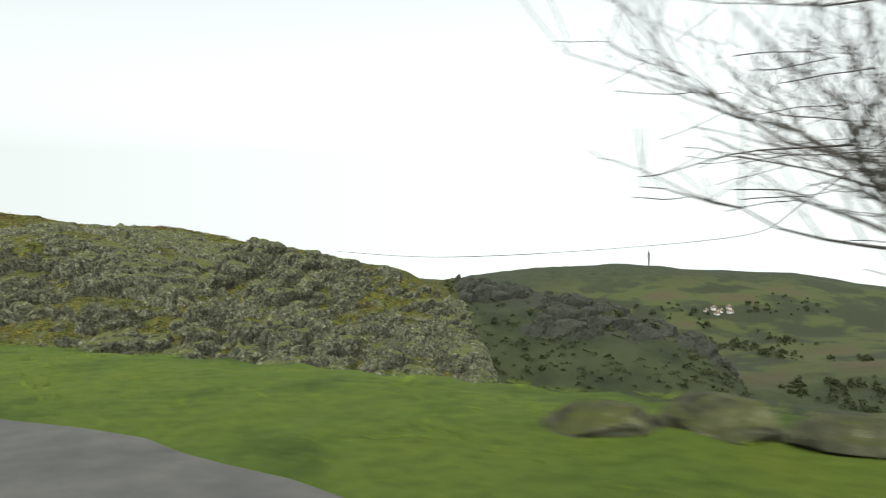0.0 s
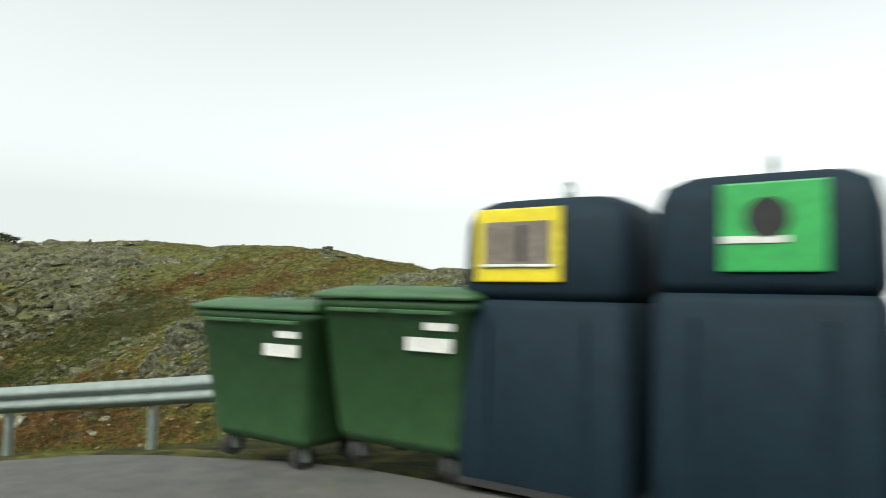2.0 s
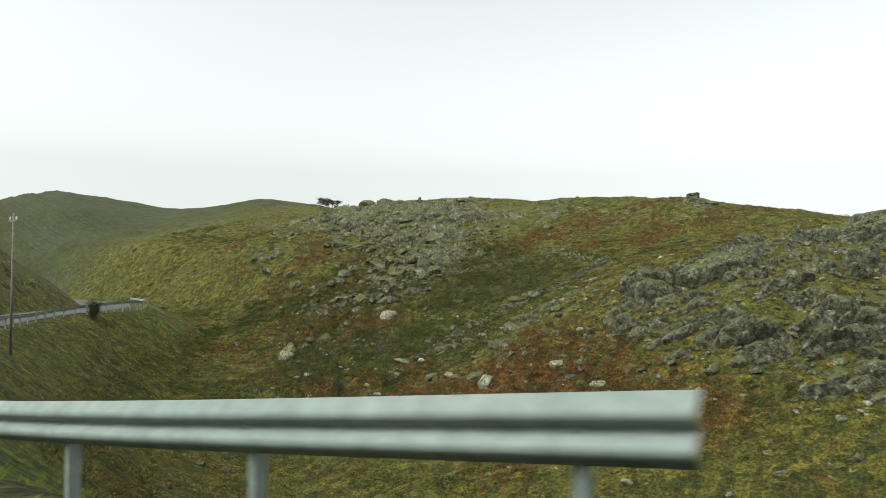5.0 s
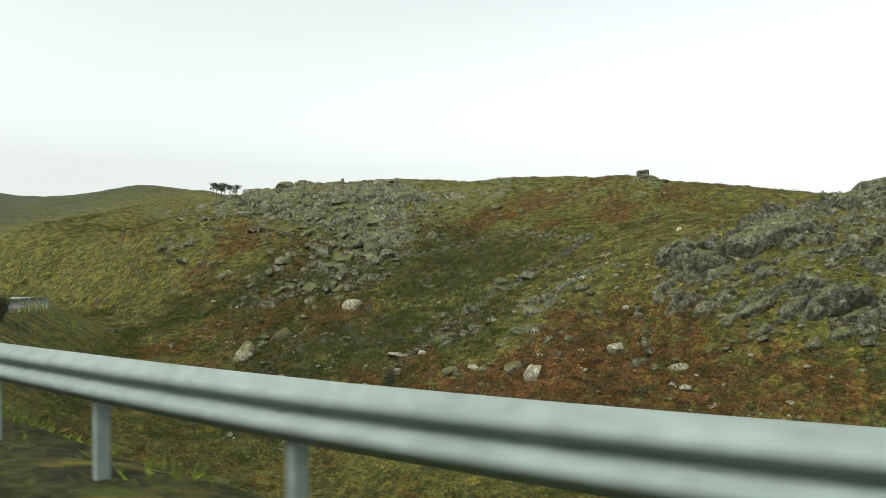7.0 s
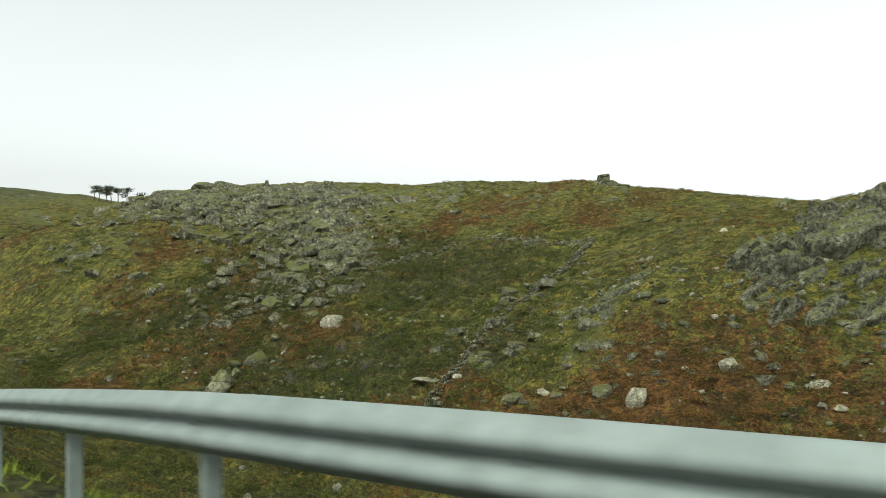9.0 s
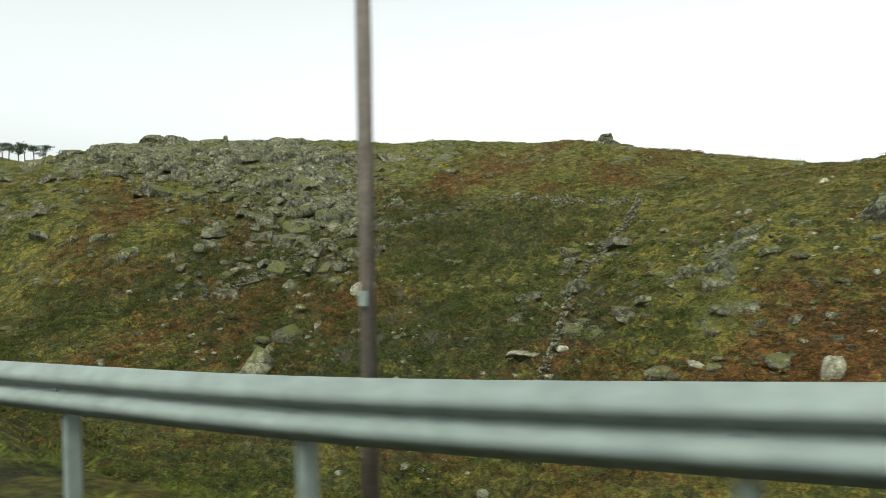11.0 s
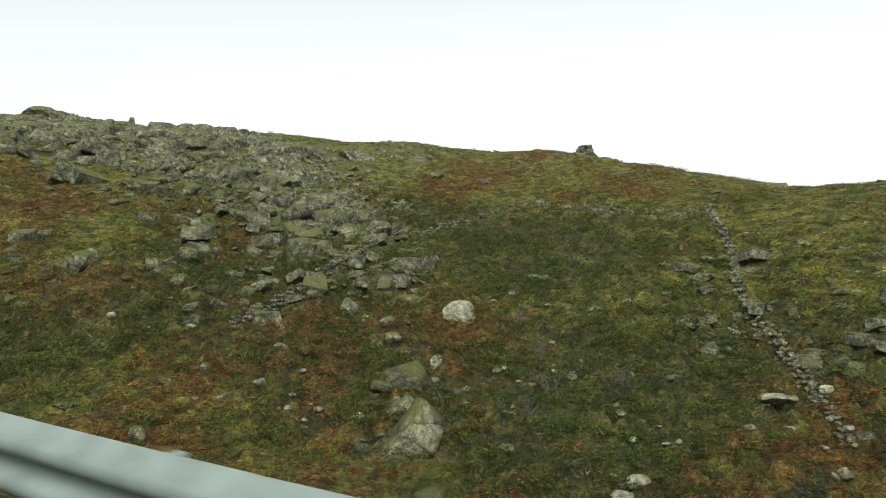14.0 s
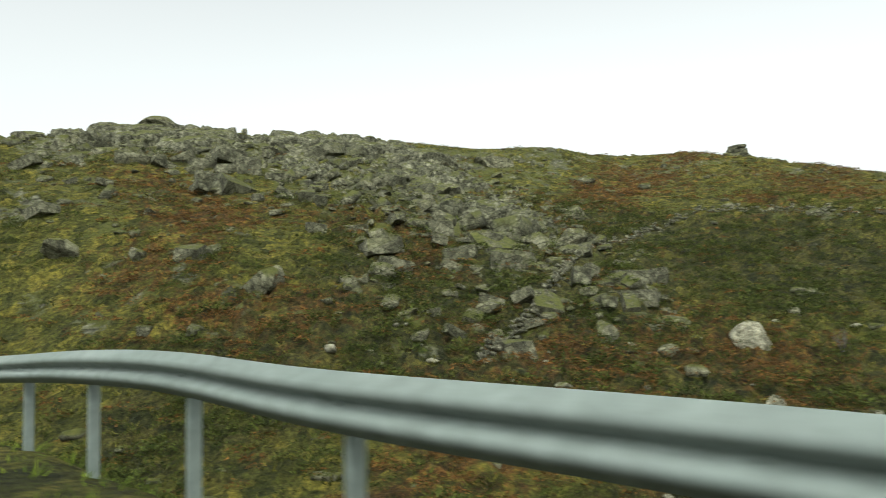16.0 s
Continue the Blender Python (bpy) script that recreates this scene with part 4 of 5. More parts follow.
boulder("boulder", -83.9, 56.7, (0.7, 0.5, 0.35), 0, 12, "small pale granite stone on the lower slope", 0.3, 0.3, 3, PALE_GRANITE)
boulder("boulder", -85.5, 63.7, (0.8, 0.6, 0.4), 20, 13, "mossy grey granite outcrop beside the dry stone wall", 0.3, 0.4, 4)
boulder("boulder", -84.2, 67.3, (0.95, 0.6, 0.32), -15, 14, "low mossy granite slab in green turf", 0.4, 0.45, 4)
boulder("boulder", -89.1, 73.5, (0.95, 0.6, 0.4), 10, 15, "cracked grey granite slab above the heather", 0.3, 0.4, 4)
boulder("boulder", -83.1, 78.6, (1.0, 0.6, 0.35), 30, 16, "flat grey granite slab beside the dry stone wall", 0.45, 0.4, 4)
boulder("boulder", -50.5, 71.8, (1.35, 1.25, 1.5), 0, 17, "big rounded granite boulder wedged in the crag", 0.0, 0.6, 4, BEDROCK, 1)
boulder("boulder", -111.6, 107.6, (2.3, 1.2, 0.95), 5, 18, "dark overhanging granite slab near the ridge", 0.35, 0.35, 4)
boulder("boulder", -116.4, 93.5, (1.6, 1.2, 1.0), 40, 19, "leaning granite block on the stony slope", 0.2, 0.3, 4)
boulder("boulder", -109.2, 85.4, (1.5, 1.0, 1.1), 70, 20, "angular granite block among scree", 0.2, 0.3, 4)
boulder("boulder", -142.0, 103.5, (1.75, 1.4, 1.1), 10, 21, "massive rounded granite boulder on the ridge", 0.2, 0.3, 4, None, 6)
boulder("boulder", -147.5, 101.8, (1.9, 1.2, 0.7), 20, 35, "broad tilted granite slab near the ridge", 0.4, 0.35, 4, None, 9, 12)
boulder("boulder", -151.5, 100.6, (1.7, 1.2, 0.85), -10, 36, "grey granite slab with squared edges near the ridge", 0.35, 0.3, 4, None, 9, 8)
boulder("boulder", -154.8, 99.5, (1.5, 1.1, 0.75), 35, 37, "layered granite block near the ridge", 0.4, 0.3, 4, None, 9, -8)
boulder("boulder", -140.6, 98.2, (1.5, 0.8, 1.0), 60, 38, "dark-faced leaning granite slab below the ridge", 0.2, 0.25, 4, None, 7, 25)
boulder("boulder", -144.5, 102.0, (1.5, 1.2, 0.9), 50, 22, "grey granite boulder against a larger one", 0.3, 0.3, 4)
boulder("flat_rock", -128.2, 114.6, (3.1, 1.7, 0.55), 5, 23, "flat-topped layered granite tor on the skyline", 0.4, 0.1, 4)
boulder("flat_rock", -125.6, 114.4, (1.1, 0.9, 0.7), 25, 124, "upright granite block beside the flat tor", 0.25, 0.1, 4)
boulder("flat_rock", -129.5, 113.2, (2.2, 1.5, 0.9), -12, 25, "granite ledge below the flat tor", 0.35, 0.2, 4)
boulder("standing_stone", -136.2, 112.3, (0.42, 0.38, 0.95), 8, 326, "small upright granite stone on the skyline", 0.15, -0.1, 3)
boulder("boulder", -138.0, 112.0, (2.6, 1.3, 0.7), 0, 27, "broad low granite slab under an upright stone", 0.4, 0.2, 4)
# stacked tor on the skyline
boulder("tor_block", -83.3, 114.6, (2.6, 1.6, 0.75), 12, 228, "low weathered granite ledge under the hilltop tor", 0.3, 0.2, 4, CRAG_GRANITE)


def squared_rock(size, seed):
    """A squared block with worn edges and a rough skin."""
    bm = box_bm(2 * size[0], 2 * size[1], 2 * size[2], 0.0, -size[2])
    bmesh.ops.subdivide_edges(bm, edges=list(bm.edges), cuts=9, use_grid_fill=True)
    for v in bm.verts:
        q = Vector((v.co.x / size[0], v.co.y / size[1], v.co.z / size[2]))
        v.co *= 1 - 0.10 * max(0.0, q.length - 1.0)
        v.co += Vector(noise.noise_vector(v.co * 1.4 + Vector((seed, 0, seed * 0.3)))) * 0.16 + Vector(noise.noise_vector(v.co * 4.5 + Vector((0, seed, 0)))) * 0.05
    return bm


for lift, size, turn, seed, words in ((0.62, (0.85, 0.75, 0.45), 8, 3, "squared granite block of the hilltop tor"), (1.22, (0.78, 0.72, 0.20), -10, 5, "flat granite cap on the hilltop tor")):
    tor = part("tor_block", squared_rock(size, seed), CRAG_GRANITE, None, words, pose(-83.5, 114.5, put_z(-83.5, 114.5) + lift, 3, -4, turn))
    tagged(tor, "", "boulder")
boulder("tor_block", -81.2, 114.8, (1.3, 0.9, 0.45), -10, 30, "low granite block beside the hilltop tor", 0.3, 0.2, 4, CRAG_GRANITE)


# ---- dry stone walls ----
def dry_wall(line, courses, width, limit, seed, label):
    root = thing("dry_stone_wall", pose(0, 0, 0), label, "stone wall", "field walls")
    rnd = random.Random(seed)
    kinds = []
    for k in range(8):
        v, f = chiselled(300 + seed + k, 1, (0.22, 0.17, 0.13), 0.2, 6, 0.07)
        kinds.append(mesh_from("stone", v.tolist(), f, WALL_STONE))
    pts = resample(np.array([(a, b, 0.0) for a, b in line]), 0.34)
    made = 0
    for i, p in enumerate(pts[:-1]):
        d = pts[i + 1] - p
        ang = math.degrees(math.atan2(d[1], d[0]))
        ruin = 0.5 + 0.5 * math.sin(i * 0.31 + seed) * math.cos(i * 0.13)
        z = put_z(p[0], p[1])
        for c in range(courses):
            if made >= limit or (c and rnd.random() > 0.35 + 0.65 * ruin):
                continue
            for side in ((-1, 1) if c == 0 and width else (0,)):
                o = new("stone", kinds[rnd.randrange(8)])
                o.parent = root
                s = rnd.uniform(0.8, 1.25) * (1.15 if c == 0 else 1.0)
                off = side * width + rnd.uniform(-0.06, 0.06)
                o.matrix_basis = pose(p[0] - off * d[1] / 0.34 + rnd.uniform(-.05, .05), p[1] + off * d[0] / 0.34, z + 0.1 + 0.23 * c, rnd.uniform(-15, 15), rnd.uniform(-15, 15), ang + rnd.uniform(-35, 35)) @ Matrix.Scale(s, 4)
                made += 1
    return root


WALL_A = [(-82.9, 85.2), (-84.6, 79.6), (-86.8, 74.4), (-88.6, 70.7), (-89.8, 66.5), (-90.4, 63.3), (-91.0, 60.6), (-91.8, 57.0)]
WALL_B = [(-84.0, 85.0), (-86.5, 87.4), (-89.3, 89.8), (-93.4, 92.4), (-97.4, 93.8), (-100.7, 91.1), (-104.1, 88.0), (-107.9, 84.6), (-110.9, 80.4)]
WALL_C = [(-111.2, 79.6), (-113.3, 75.2), (-115.1, 71.9), (-117.4, 68.4)]
dry_wall(WALL_A, 3, 0.14, 300, 1, "ruined mossy dry stone wall running down the heath slope")
dry_wall(WALL_B, 2, 0.0, 290, 2, "low collapsed dry stone wall curving across the heather")
dry_wall(WALL_C, 3, 0.12, 150, 3, "tumbled dry stone wall at the foot of the scree")


# ---- plants of the moor ----
def spray(seed, n, spread, height, leaf, droop=0.0, upright=0.4, slim=0.45):
    """A clump of small leaf sprays on a dome: triangles."""
    g = np.random.default_rng(seed)
    V = []
    for k in range(n):
        a, r = g.uniform(0, 6.283), math.sqrt(g.random())
        h = height * math.sqrt(max(0.0, 1 - r * r)) * g.uniform(0.55, 1.1)
        c = np.array([r * spread * math.cos(a), r * spread * math.sin(a), h])
        out = np.array([math.cos(a) * (0.3 + r), math.sin(a) * (0.3 + r), upright - droop * r])
        out = out / np.linalg.norm(out) + g.normal(0, 0.35, 3)
        side = np.cross(out, g.normal(0, 1, 3))
        side = side / (np.linalg.norm(side) + 1e-6)
        L = leaf * g.uniform(0.6, 1.3)
        V += [c - out * L * 0.5 - side * L * slim, c - out * L * 0.4 + side * L * slim, c + out * L * 0.8]
    return np.array(V), np.arange(3 * n).reshape(n, 3)


heath_kinds = [spray(k, 80, 0.55, 0.40, 0.066, 0, 0.6, 0.42) for k in range(6)]
fern_kinds = [spray(20 + k, 56, 0.6, 0.24, 0.11, 0.6, 0.25, 0.24) for k in range(5)]
tuft_kinds = [spray(40 + k, 20, 0.36, 0.10, 0.13, 0.1, 0.9, 0.17) for k in range(5)]
AREA = (-190, -6, 18, 120)


def near_more(x, y):
    return np.clip(1.15 - (y - 50) / 95, 0.3, 1)


def off_walls(x, y):
    """Keeps tall plants off the field walls."""
    d = np.full(x.shape, 9.0)
    for line in (WALL_A, WALL_B, WALL_C):
        for px, py, _ in resample(np.array([(a, b, 0.0) for a, b in line]), 0.5):
            d = np.minimum(d, np.hypot(x - px, y - py + 0.6))
    return smooth01((d - 0.6) / 0.6)


def bare(x, y):
    return 1 - 0.8 * smooth01((rockiness(x, y) - 0.3) / 0.3)


x, y, z, g = sample(120000, *AREA, lambda x, y: np.clip(1.7 * heather_mask(x, y) - 0.35, 0.03, 1) * (0.34 + 1.1 * clump(x, y, 1.6, 35)) * bare(x, y) * off_walls(x, y) * right_of_rail(x, y, 5) * near_more(x, y) * 0.75, 51)
s = np.clip(g.normal(0.8, 0.3, len(x)), 0.3, 1.6) * (1 - 0.5 * smooth01((y - 96) / 9))
scatter("heather", heath_kinds, list(zip(x, y, z - 0.04, s, g.uniform(0, 6.28, len(x)), g.uniform(0.7, 1.2, len(x)))), HEATHER, "dark green and brown heather and gorse clumps", "heather")
x, y, z, g = sample(120000, *AREA, lambda x, y: np.clip(2.2 * bracken_mask(x, y) - 0.75, 0.07, 1) * (0.3 + 0.7 * bare(x, y)) * right_of_rail(x, y, 4) * near_more(x, y) * 0.95, 52)
s = np.clip(g.normal(0.75, 0.22, len(x)), 0.3, 1.4)
scatter("bracken", fern_kinds, list(zip(x, y, z - 0.02, s, g.uniform(0, 6.28, len(x)), g.uniform(0.7, 1.3, len(x)))), BRACKEN, "withered rust-brown bracken fronds", "bracken")
x, y, z, g = sample(90000, *AREA, lambda x, y: (0.35 + 0.5 * fbm(x / 4, y / 4, 3, 61)) * (0.45 + 0.55 * bare(x, y)) * right_of_rail(x, y, 3) * near_more(x, y) * 0.7, 53)
s = np.clip(g.normal(0.9, 0.3, len(x)), 0.35, 1.8)
scatter("moor_grass", tuft_kinds, list(zip(x, y, z - 0.02, s, g.uniform(0, 6.28, len(x)), g.uniform(0.7, 1.3, len(x)))), TUSSOCK, "yellow-green moor grass tussocks", "grass")


# verge and lawn grass along the road
def verge_chance(x, y):
    lat, _ = road_frame(x, y)
    e = np.interp(x, EDGE_X, EDGE_W)
    return ((lat > 2.0) & (lat < e + 7)) * np.where(x > -25, (lat > 3.2) * 1.0, 0.6 * (lat > e - 0.9))


blade_kinds = [spray(60 + k, 14, 0.22, 0.02, 0.11, 0.0, 1.6, 0.09) for k in range(4)]
x, y, z, g = sample(75000, -128, 22, -8, 62, verge_chance, 54)
s = np.clip(g.normal(0.8, 0.25, len(x)), 0.3, 1.5)
scatter("verge_grass", blade_kinds, list(zip(x, y, z - 0.01, s, g.uniform(0, 6.28, len(x)), g.uniform(0.4, 1.0, len(x)) * np.where(x > -24, 0.45, 1.0))), LAWN_BLADE, "short green grass on the roadside verge", "grass")


# ---- bins at the lay-by ----
BIN_TURN = math.degrees(math.atan2(0.228, -0.974)) - 180   # local x along the road, local -y faces the road


def lofted(sections, seg=5):
    """Rounded-rectangle sections (z, half width, half depth, corner radius) lofted into a closed shell."""
    bm = bmesh.new()
    rings = []
    for z, w, d, r in sections:
        ring = []
        for cx, cy, a0 in ((w - r, d - r, 0), (-w + r, d - r, 90), (-w + r, -d + r, 180), (w - r, -d + r, 270)):
            for k in range(seg):
                a = radians(a0 + 90 * k / (seg - 1))
                ring.append(bm.verts.new((cx + r * math.cos(a), cy + r * math.sin(a), z)))
        rings.append(ring)
    for a, b in zip(rings, rings[1:]):
        for k in range(len(a)):
            bm.faces.new((a[k], a[(k + 1) % len(a)], b[(k + 1) % len(a)], b[k]))
    bm.faces.new(rings[0][::-1])
    bm.faces.new(rings[-1])
    return bm


def recycling_bin(x, y, panel, kind, label):
    root = thing("recycling_bin", pose(x, y, put_z(x, y) + 0.08, 0, 0, BIN_TURN), label, "recycling bin", "bins in the lay-by")
    part("body", lofted([(0.0, 0.60, 0.52, 0.08), (0.05, 0.62, 0.54, 0.10), (1.20, 0.605, 0.53, 0.10), (1.26, 0.575, 0.50, 0.10)]), BLUE_PLASTIC, root, smooth=True)
    part("hood", lofted([(1.26, 0.565, 0.49, 0.10), (1.33, 0.60, 0.52, 0.11), (1.78, 0.59, 0.51, 0.12), (1.89, 0.56, 0.47, 0.14), (1.95, 0.47, 0.38, 0.16), (1.975, 0.30, 0.24, 0.14), (1.98, 0.1, 0.1, 0.08)]), BLUE_PLASTIC, root, smooth=True)
    for k in (-1, 1):
        part("rib", box_bm(0.03, 0.02, 1.05, 0.008, 0.08, 0.35 * k, -0.545), BLUE_PLASTIC, root)
    part("foot_trim", lofted([(0.0, 0.63, 0.55, 0.1), (0.045, 0.63, 0.55, 0.1)]), RUBBER, root)
    plate = part("front_panel", box_bm(0.54 if kind == "green" else 0.64, 0.03, 0.50, 0.012, 1.38, {"yellow": -0.14, "green": 0.07}.get(kind, 0.0), -0.525), panel, root, kind + " plastic panel")
    if kind == "blue":
        for zz in (1.47, 1.70):
            part("trim_strip", box_bm(1.08, 0.02, 0.024, 0.006, zz, 0, -0.545), panel, plate)
        part("slot", box_bm(1.02, 0.02, 0.20, 0.01, 1.495, 0, -0.538), DARK, plate, "wide dark paper slot")
    elif kind == "green":
        slot = tube_bm([(0.05, -0.535, 1.68), (0.05, -0.55, 1.68)], [0.12, 0.11], 20)
        part("slot", slot, DARK, plate, "round dark bottle hole")
        part("sign", box_bm(0.34, 0.008, 0.04, 0.0, 1.54, -0.02, -0.544), STICKER, plate)
    else:
        part("slot", box_bm(0.52, 0.012, 0.30, 0.008, 1.49, -0.14, -0.538), WEATHERED_WOOD, plate, "faded grey-brown flap")
        part("trim_strip", box_bm(0.54, 0.03, 0.02, 0.006, 1.48, -0.14, -0.542), STICKER, plate)
        part("trim_strip", box_bm(0.05, 0.016, 0.24, 0.0, 1.52, -0.1, -0.541), DARK, plate)
    if kind != "blue":
        return bin_ring(root)
    sticker = part("side_sticker", box_bm(0.006, 0.34, 0.40, 0.0, 1.36, 0.598, -0.05), STICKER, root, "peeling white notice with unreadable lines")
    for k in range(4):
        part("text_line", box_bm(0.003, 0.26, 0.022, 0.0, 1.42 + 0.08 * k, 0.602, -0.05), ZINC, sticker)
    return bin_ring(root)


def bin_ring(root):
    hook = part("lifting_ring", tube_bm([(0, 0.09 * math.cos(a), 2.03 + 0.09 * math.sin(a)) for a in np.linspace(-1.2, 4.34, 14)], [0.012] * 14, 6), ZINC, root, "steel lifting ring")
    part("ring_stem", tube_bm([(0, 0, 1.96), (0, 0, 2.05)], [0.02, 0.018], 6), ZINC, hook)
    return root


def waste_bin(x, y, label):
    root = thing("waste_bin", pose(x, y, put_z(x, y) + 0.08, 0, 0, BIN_TURN) @ Matrix.Scale(1.09, 4), label, "waste bin", "bins in the lay-by")
    part("body", lofted([(0.18, 0.50, 0.33, 0.06), (0.25, 0.54, 0.36, 0.07), (1.12, 0.635, 0.47, 0.07), (1.14, 0.675, 0.50, 0.06), (1.19, 0.675, 0.50, 0.06)]), GREEN_PLASTIC, root, smooth=True)
    lid = part("lid", lofted([(1.195, 0.685, 0.53, 0.06), (1.225, 0.685, 0.53, 0.07), (1.25, 0.64, 0.48, 0.1), (1.285, 0.54, 0.36, 0.14), (1.29, 0.3, 0.2, 0.1)]), GREEN_PLASTIC, root, smooth=True)
    for k in (-0.36, 0.0, 0.36):
        part("lid_rib", box_bm(0.06, 0.7, 0.02, 0.008, 1.275, k, 0), GREEN_PLASTIC, lid)
    for k in (-1, 1):
        part("trunnion", tube_bm([(0.62 * k, 0, 1.05), (0.74 * k, 0, 1.05)], [0.028, 0.028], 10), RUBBER, root)
        part("rim_handle", box_bm(0.5, 0.02, 0.03, 0.008, 1.10, 0.28 * k, -0.505), GREEN_PLASTIC, root)
        for d in (-1, 1):
            wheel = part("wheel", tube_bm([(0.40 * k - 0.03, 0.26 * d, 0.09), (0.40 * k + 0.03, 0.26 * d, 0.09)], [0.09, 0.09], 16), RUBBER, root)
            part("caster_fork", box_bm(0.09, 0.06, 0.16, 0.01, 0.06, 0.40 * k, 0.26 * d + 0.0), ZINC, wheel)
    part("notice", box_bm(0.22, 0.006, 0.05, 0.0, 1.0, 0.42, -0.475), STICKER, root, "small white sticker")
    part("notice", box_bm(0.36, 0.006, 0.09, 0.0, 0.86, 0.34, -0.465), STICKER, root, "torn white sticker")
    return root


recycling_bin(-19.92, 14.40, ROYAL, "blue", "navy paper recycling bin with a blue slot panel")
recycling_bin(-21.38, 14.90, LIME, "green", "navy bottle recycling bin with a green panel")
recycling_bin(-22.70, 15.20, YELLOW, "yellow", "navy packaging recycling bin with a yellow panel")
waste_bin(-23.85, 15.35, "green plastic wheeled waste bin with a domed lid")
waste_bin(-25.25, 15.60, "green plastic wheeled waste bin with torn stickers")


# ---- poles, cable, fence ----
def utility_pole(x, y, height, label, slim=1.0):
    root = thing("utility_pole", pose(x, y, put_z(x, y) - 0.1), label, "utility pole", "utility poles")
    part("shaft", tube_bm([(0, 0, 0), (0.01, 0, height * 0.5), (0, 0, height)], [0.13 * slim, 0.11 * slim, 0.085 * slim], 12), WEATHERED_WOOD, root, smooth=True)
    arm = part("crossarm", box_bm(1.1, 0.09, 0.1, 0.01, height - 0.5), WEATHERED_WOOD, root)
    for k in (-0.48, 0.48, 0.0):
        part("insulator", tube_bm([(k, 0, height - 0.4), (k, 0, height - 0.28), (k, 0, height - 0.2)], [0.035, 0.05, 0.02], 10), STICKER, arm)
    part("tag_plate", box_bm(0.07, 0.01, 0.12, 0.0, 2.2, 0, -0.125), ZINC, root)
    return root


utility_pole(-92.55, 25.97, 8.5, "slim grey weathered utility pole behind the guard rail", 0.62)
utility_pole(3.4, 6.9, 8.0, "dark wooden utility pole between two bare trees")
CABLE_FAR, CABLE_NEAR = (-22.5, 143.5, -1.0), (10.5, 42.0, 0.9)
cable_pts = [Vector(p) for p in spline([CABLE_FAR, (-3.5, 86.5, -0.9), CABLE_NEAR, (7.6, 22.0, 2.6), (3.4, 6.9, 6.6)], 10)]
me = bpy.data.meshes.new("power_line")
bm = tube_bm(cable_pts, [0.03 if p.y > 60 else 0.014 for p in cable_pts], 5)
bm.to_mesh(me)
bm.free()
me.materials.append(RUBBER)
tagged(new("power_line", me), "sagging black overhead cable crossing the valley", "cable")


def wire_fence(line, label, gap=2.6, high=1.25):
    root = thing("wire_fence", pose(0, 0, 0), label, "fence")
    pts = resample(np.array([(a, b, 0.0) for a, b in line]), gap)
    tops = []
    for p in pts:
        z = put_z(p[0], p[1])
        part("post", tube_bm([(p[0], p[1], z - 0.2), (p[0], p[1], z + high)], [0.03, 0.028], 8), ZINC, root)
        tops.append(Vector((p[0], p[1], z)))
    for h in (0.25, 0.5, 0.75, 1.0, high - 0.05):
        part("wire", tube_bm([t + Vector((0, 0, h)) for t in tops], [0.006] * len(tops), 4), ZINC, root)
    return root


wire_fence([(6.0, 9.0), (0.5, 11.3), (-6.0, 14.6), (-12.5, 17.6), (-18.5, 19.6)], "sagging wire fence on thin steel posts below the lawn", 2.6, 0.95)


# ---- bare trees, hut and stone blocks beside the start of the road ----
def limb(bm_list, start, direction, length, radius, depth, rnd):
    pts, rad = [start], [radius]
    d, p = direction.normalized(), start
    steps = 4
    for k in range(steps):
        d = (d + Vector((rnd.gauss(0, .16), rnd.gauss(0, .16), rnd.gauss(0.05, .12)))).normalized()
        p = p + d * (length / steps)
        pts.append(p)
        rad.append(radius * (1 - 0.55 * (k + 1) / steps))
    bm_list.append((pts, rad, depth))
    if depth < 4:
        for k in range(5 if depth < 3 else 4):
            at = pts[min(steps, 1 + rnd.randrange(steps))]
            nd = (d + Vector((rnd.gauss(0, .6), rnd.gauss(0, .6), rnd.gauss(0.1, .4)))).normalized()
            limb(bm_list, at, nd, length * rnd.uniform(0.5, 0.75), radius * 0.5, depth + 1, rnd)


def bare_tree(x, y, height, seed, label):
    rnd = random.Random(seed)
    root = thing("tree", pose(x, y, put_z(x, y) - 0.05), label, "tree", "bare trees by the road")
    parts = []
    trunk = [Vector((0, 0, 0)), Vector((0.04, 0.02, 1.0)), Vector((-0.03, 0.05, 2.1)), Vector((0.02, 0, 2.9))]
    part("trunk", tube_bm(trunk, [0.24, 0.18, 0.16, 0.17], 12), BARK, root, smooth=True)
    for k in range(11):
        a = k * 0.57 + rnd.uniform(-.3, .3)
        limb(parts, trunk[-1] - Vector((0, 0, rnd.uniform(0, 0.4))), Vector((math.cos(a), math.sin(a), rnd.uniform(0.3, 1.4))), height * rnd.uniform(0.36, 0.5), 0.045, 1, rnd)
    for pts, rad, depth in parts:
        if depth < 3:
            part("limb" if depth == 1 else "branch", tube_bm(pts, rad, 8 - depth, False), BARK, root)
    for level, name, sides in ((3, "twig_mass", 4), (4, "fine_twig_mass", 3)):
        whole = bmesh.new()
        tmp = bpy.data.meshes.new("tmp")
        for pts, rad, depth in parts:
            if depth == level:
                b = tube_bm(pts, [max(r, 0.006) for r in rad], sides, False)
                b.to_mesh(tmp)
                b.free()
                whole.from_mesh(tmp)
        bpy.data.meshes.remove(tmp)
        tagged(part(name, whole, BARK, root), "", "", "", "stuff")
    return root


bare_tree(2.35, 8.4, 7.4, 3, "leafless pollarded tree with a wide twiggy crown")
bare_tree(5.4, 5.6, 7.6, 8, "leafless pollarded tree beside a utility pole")

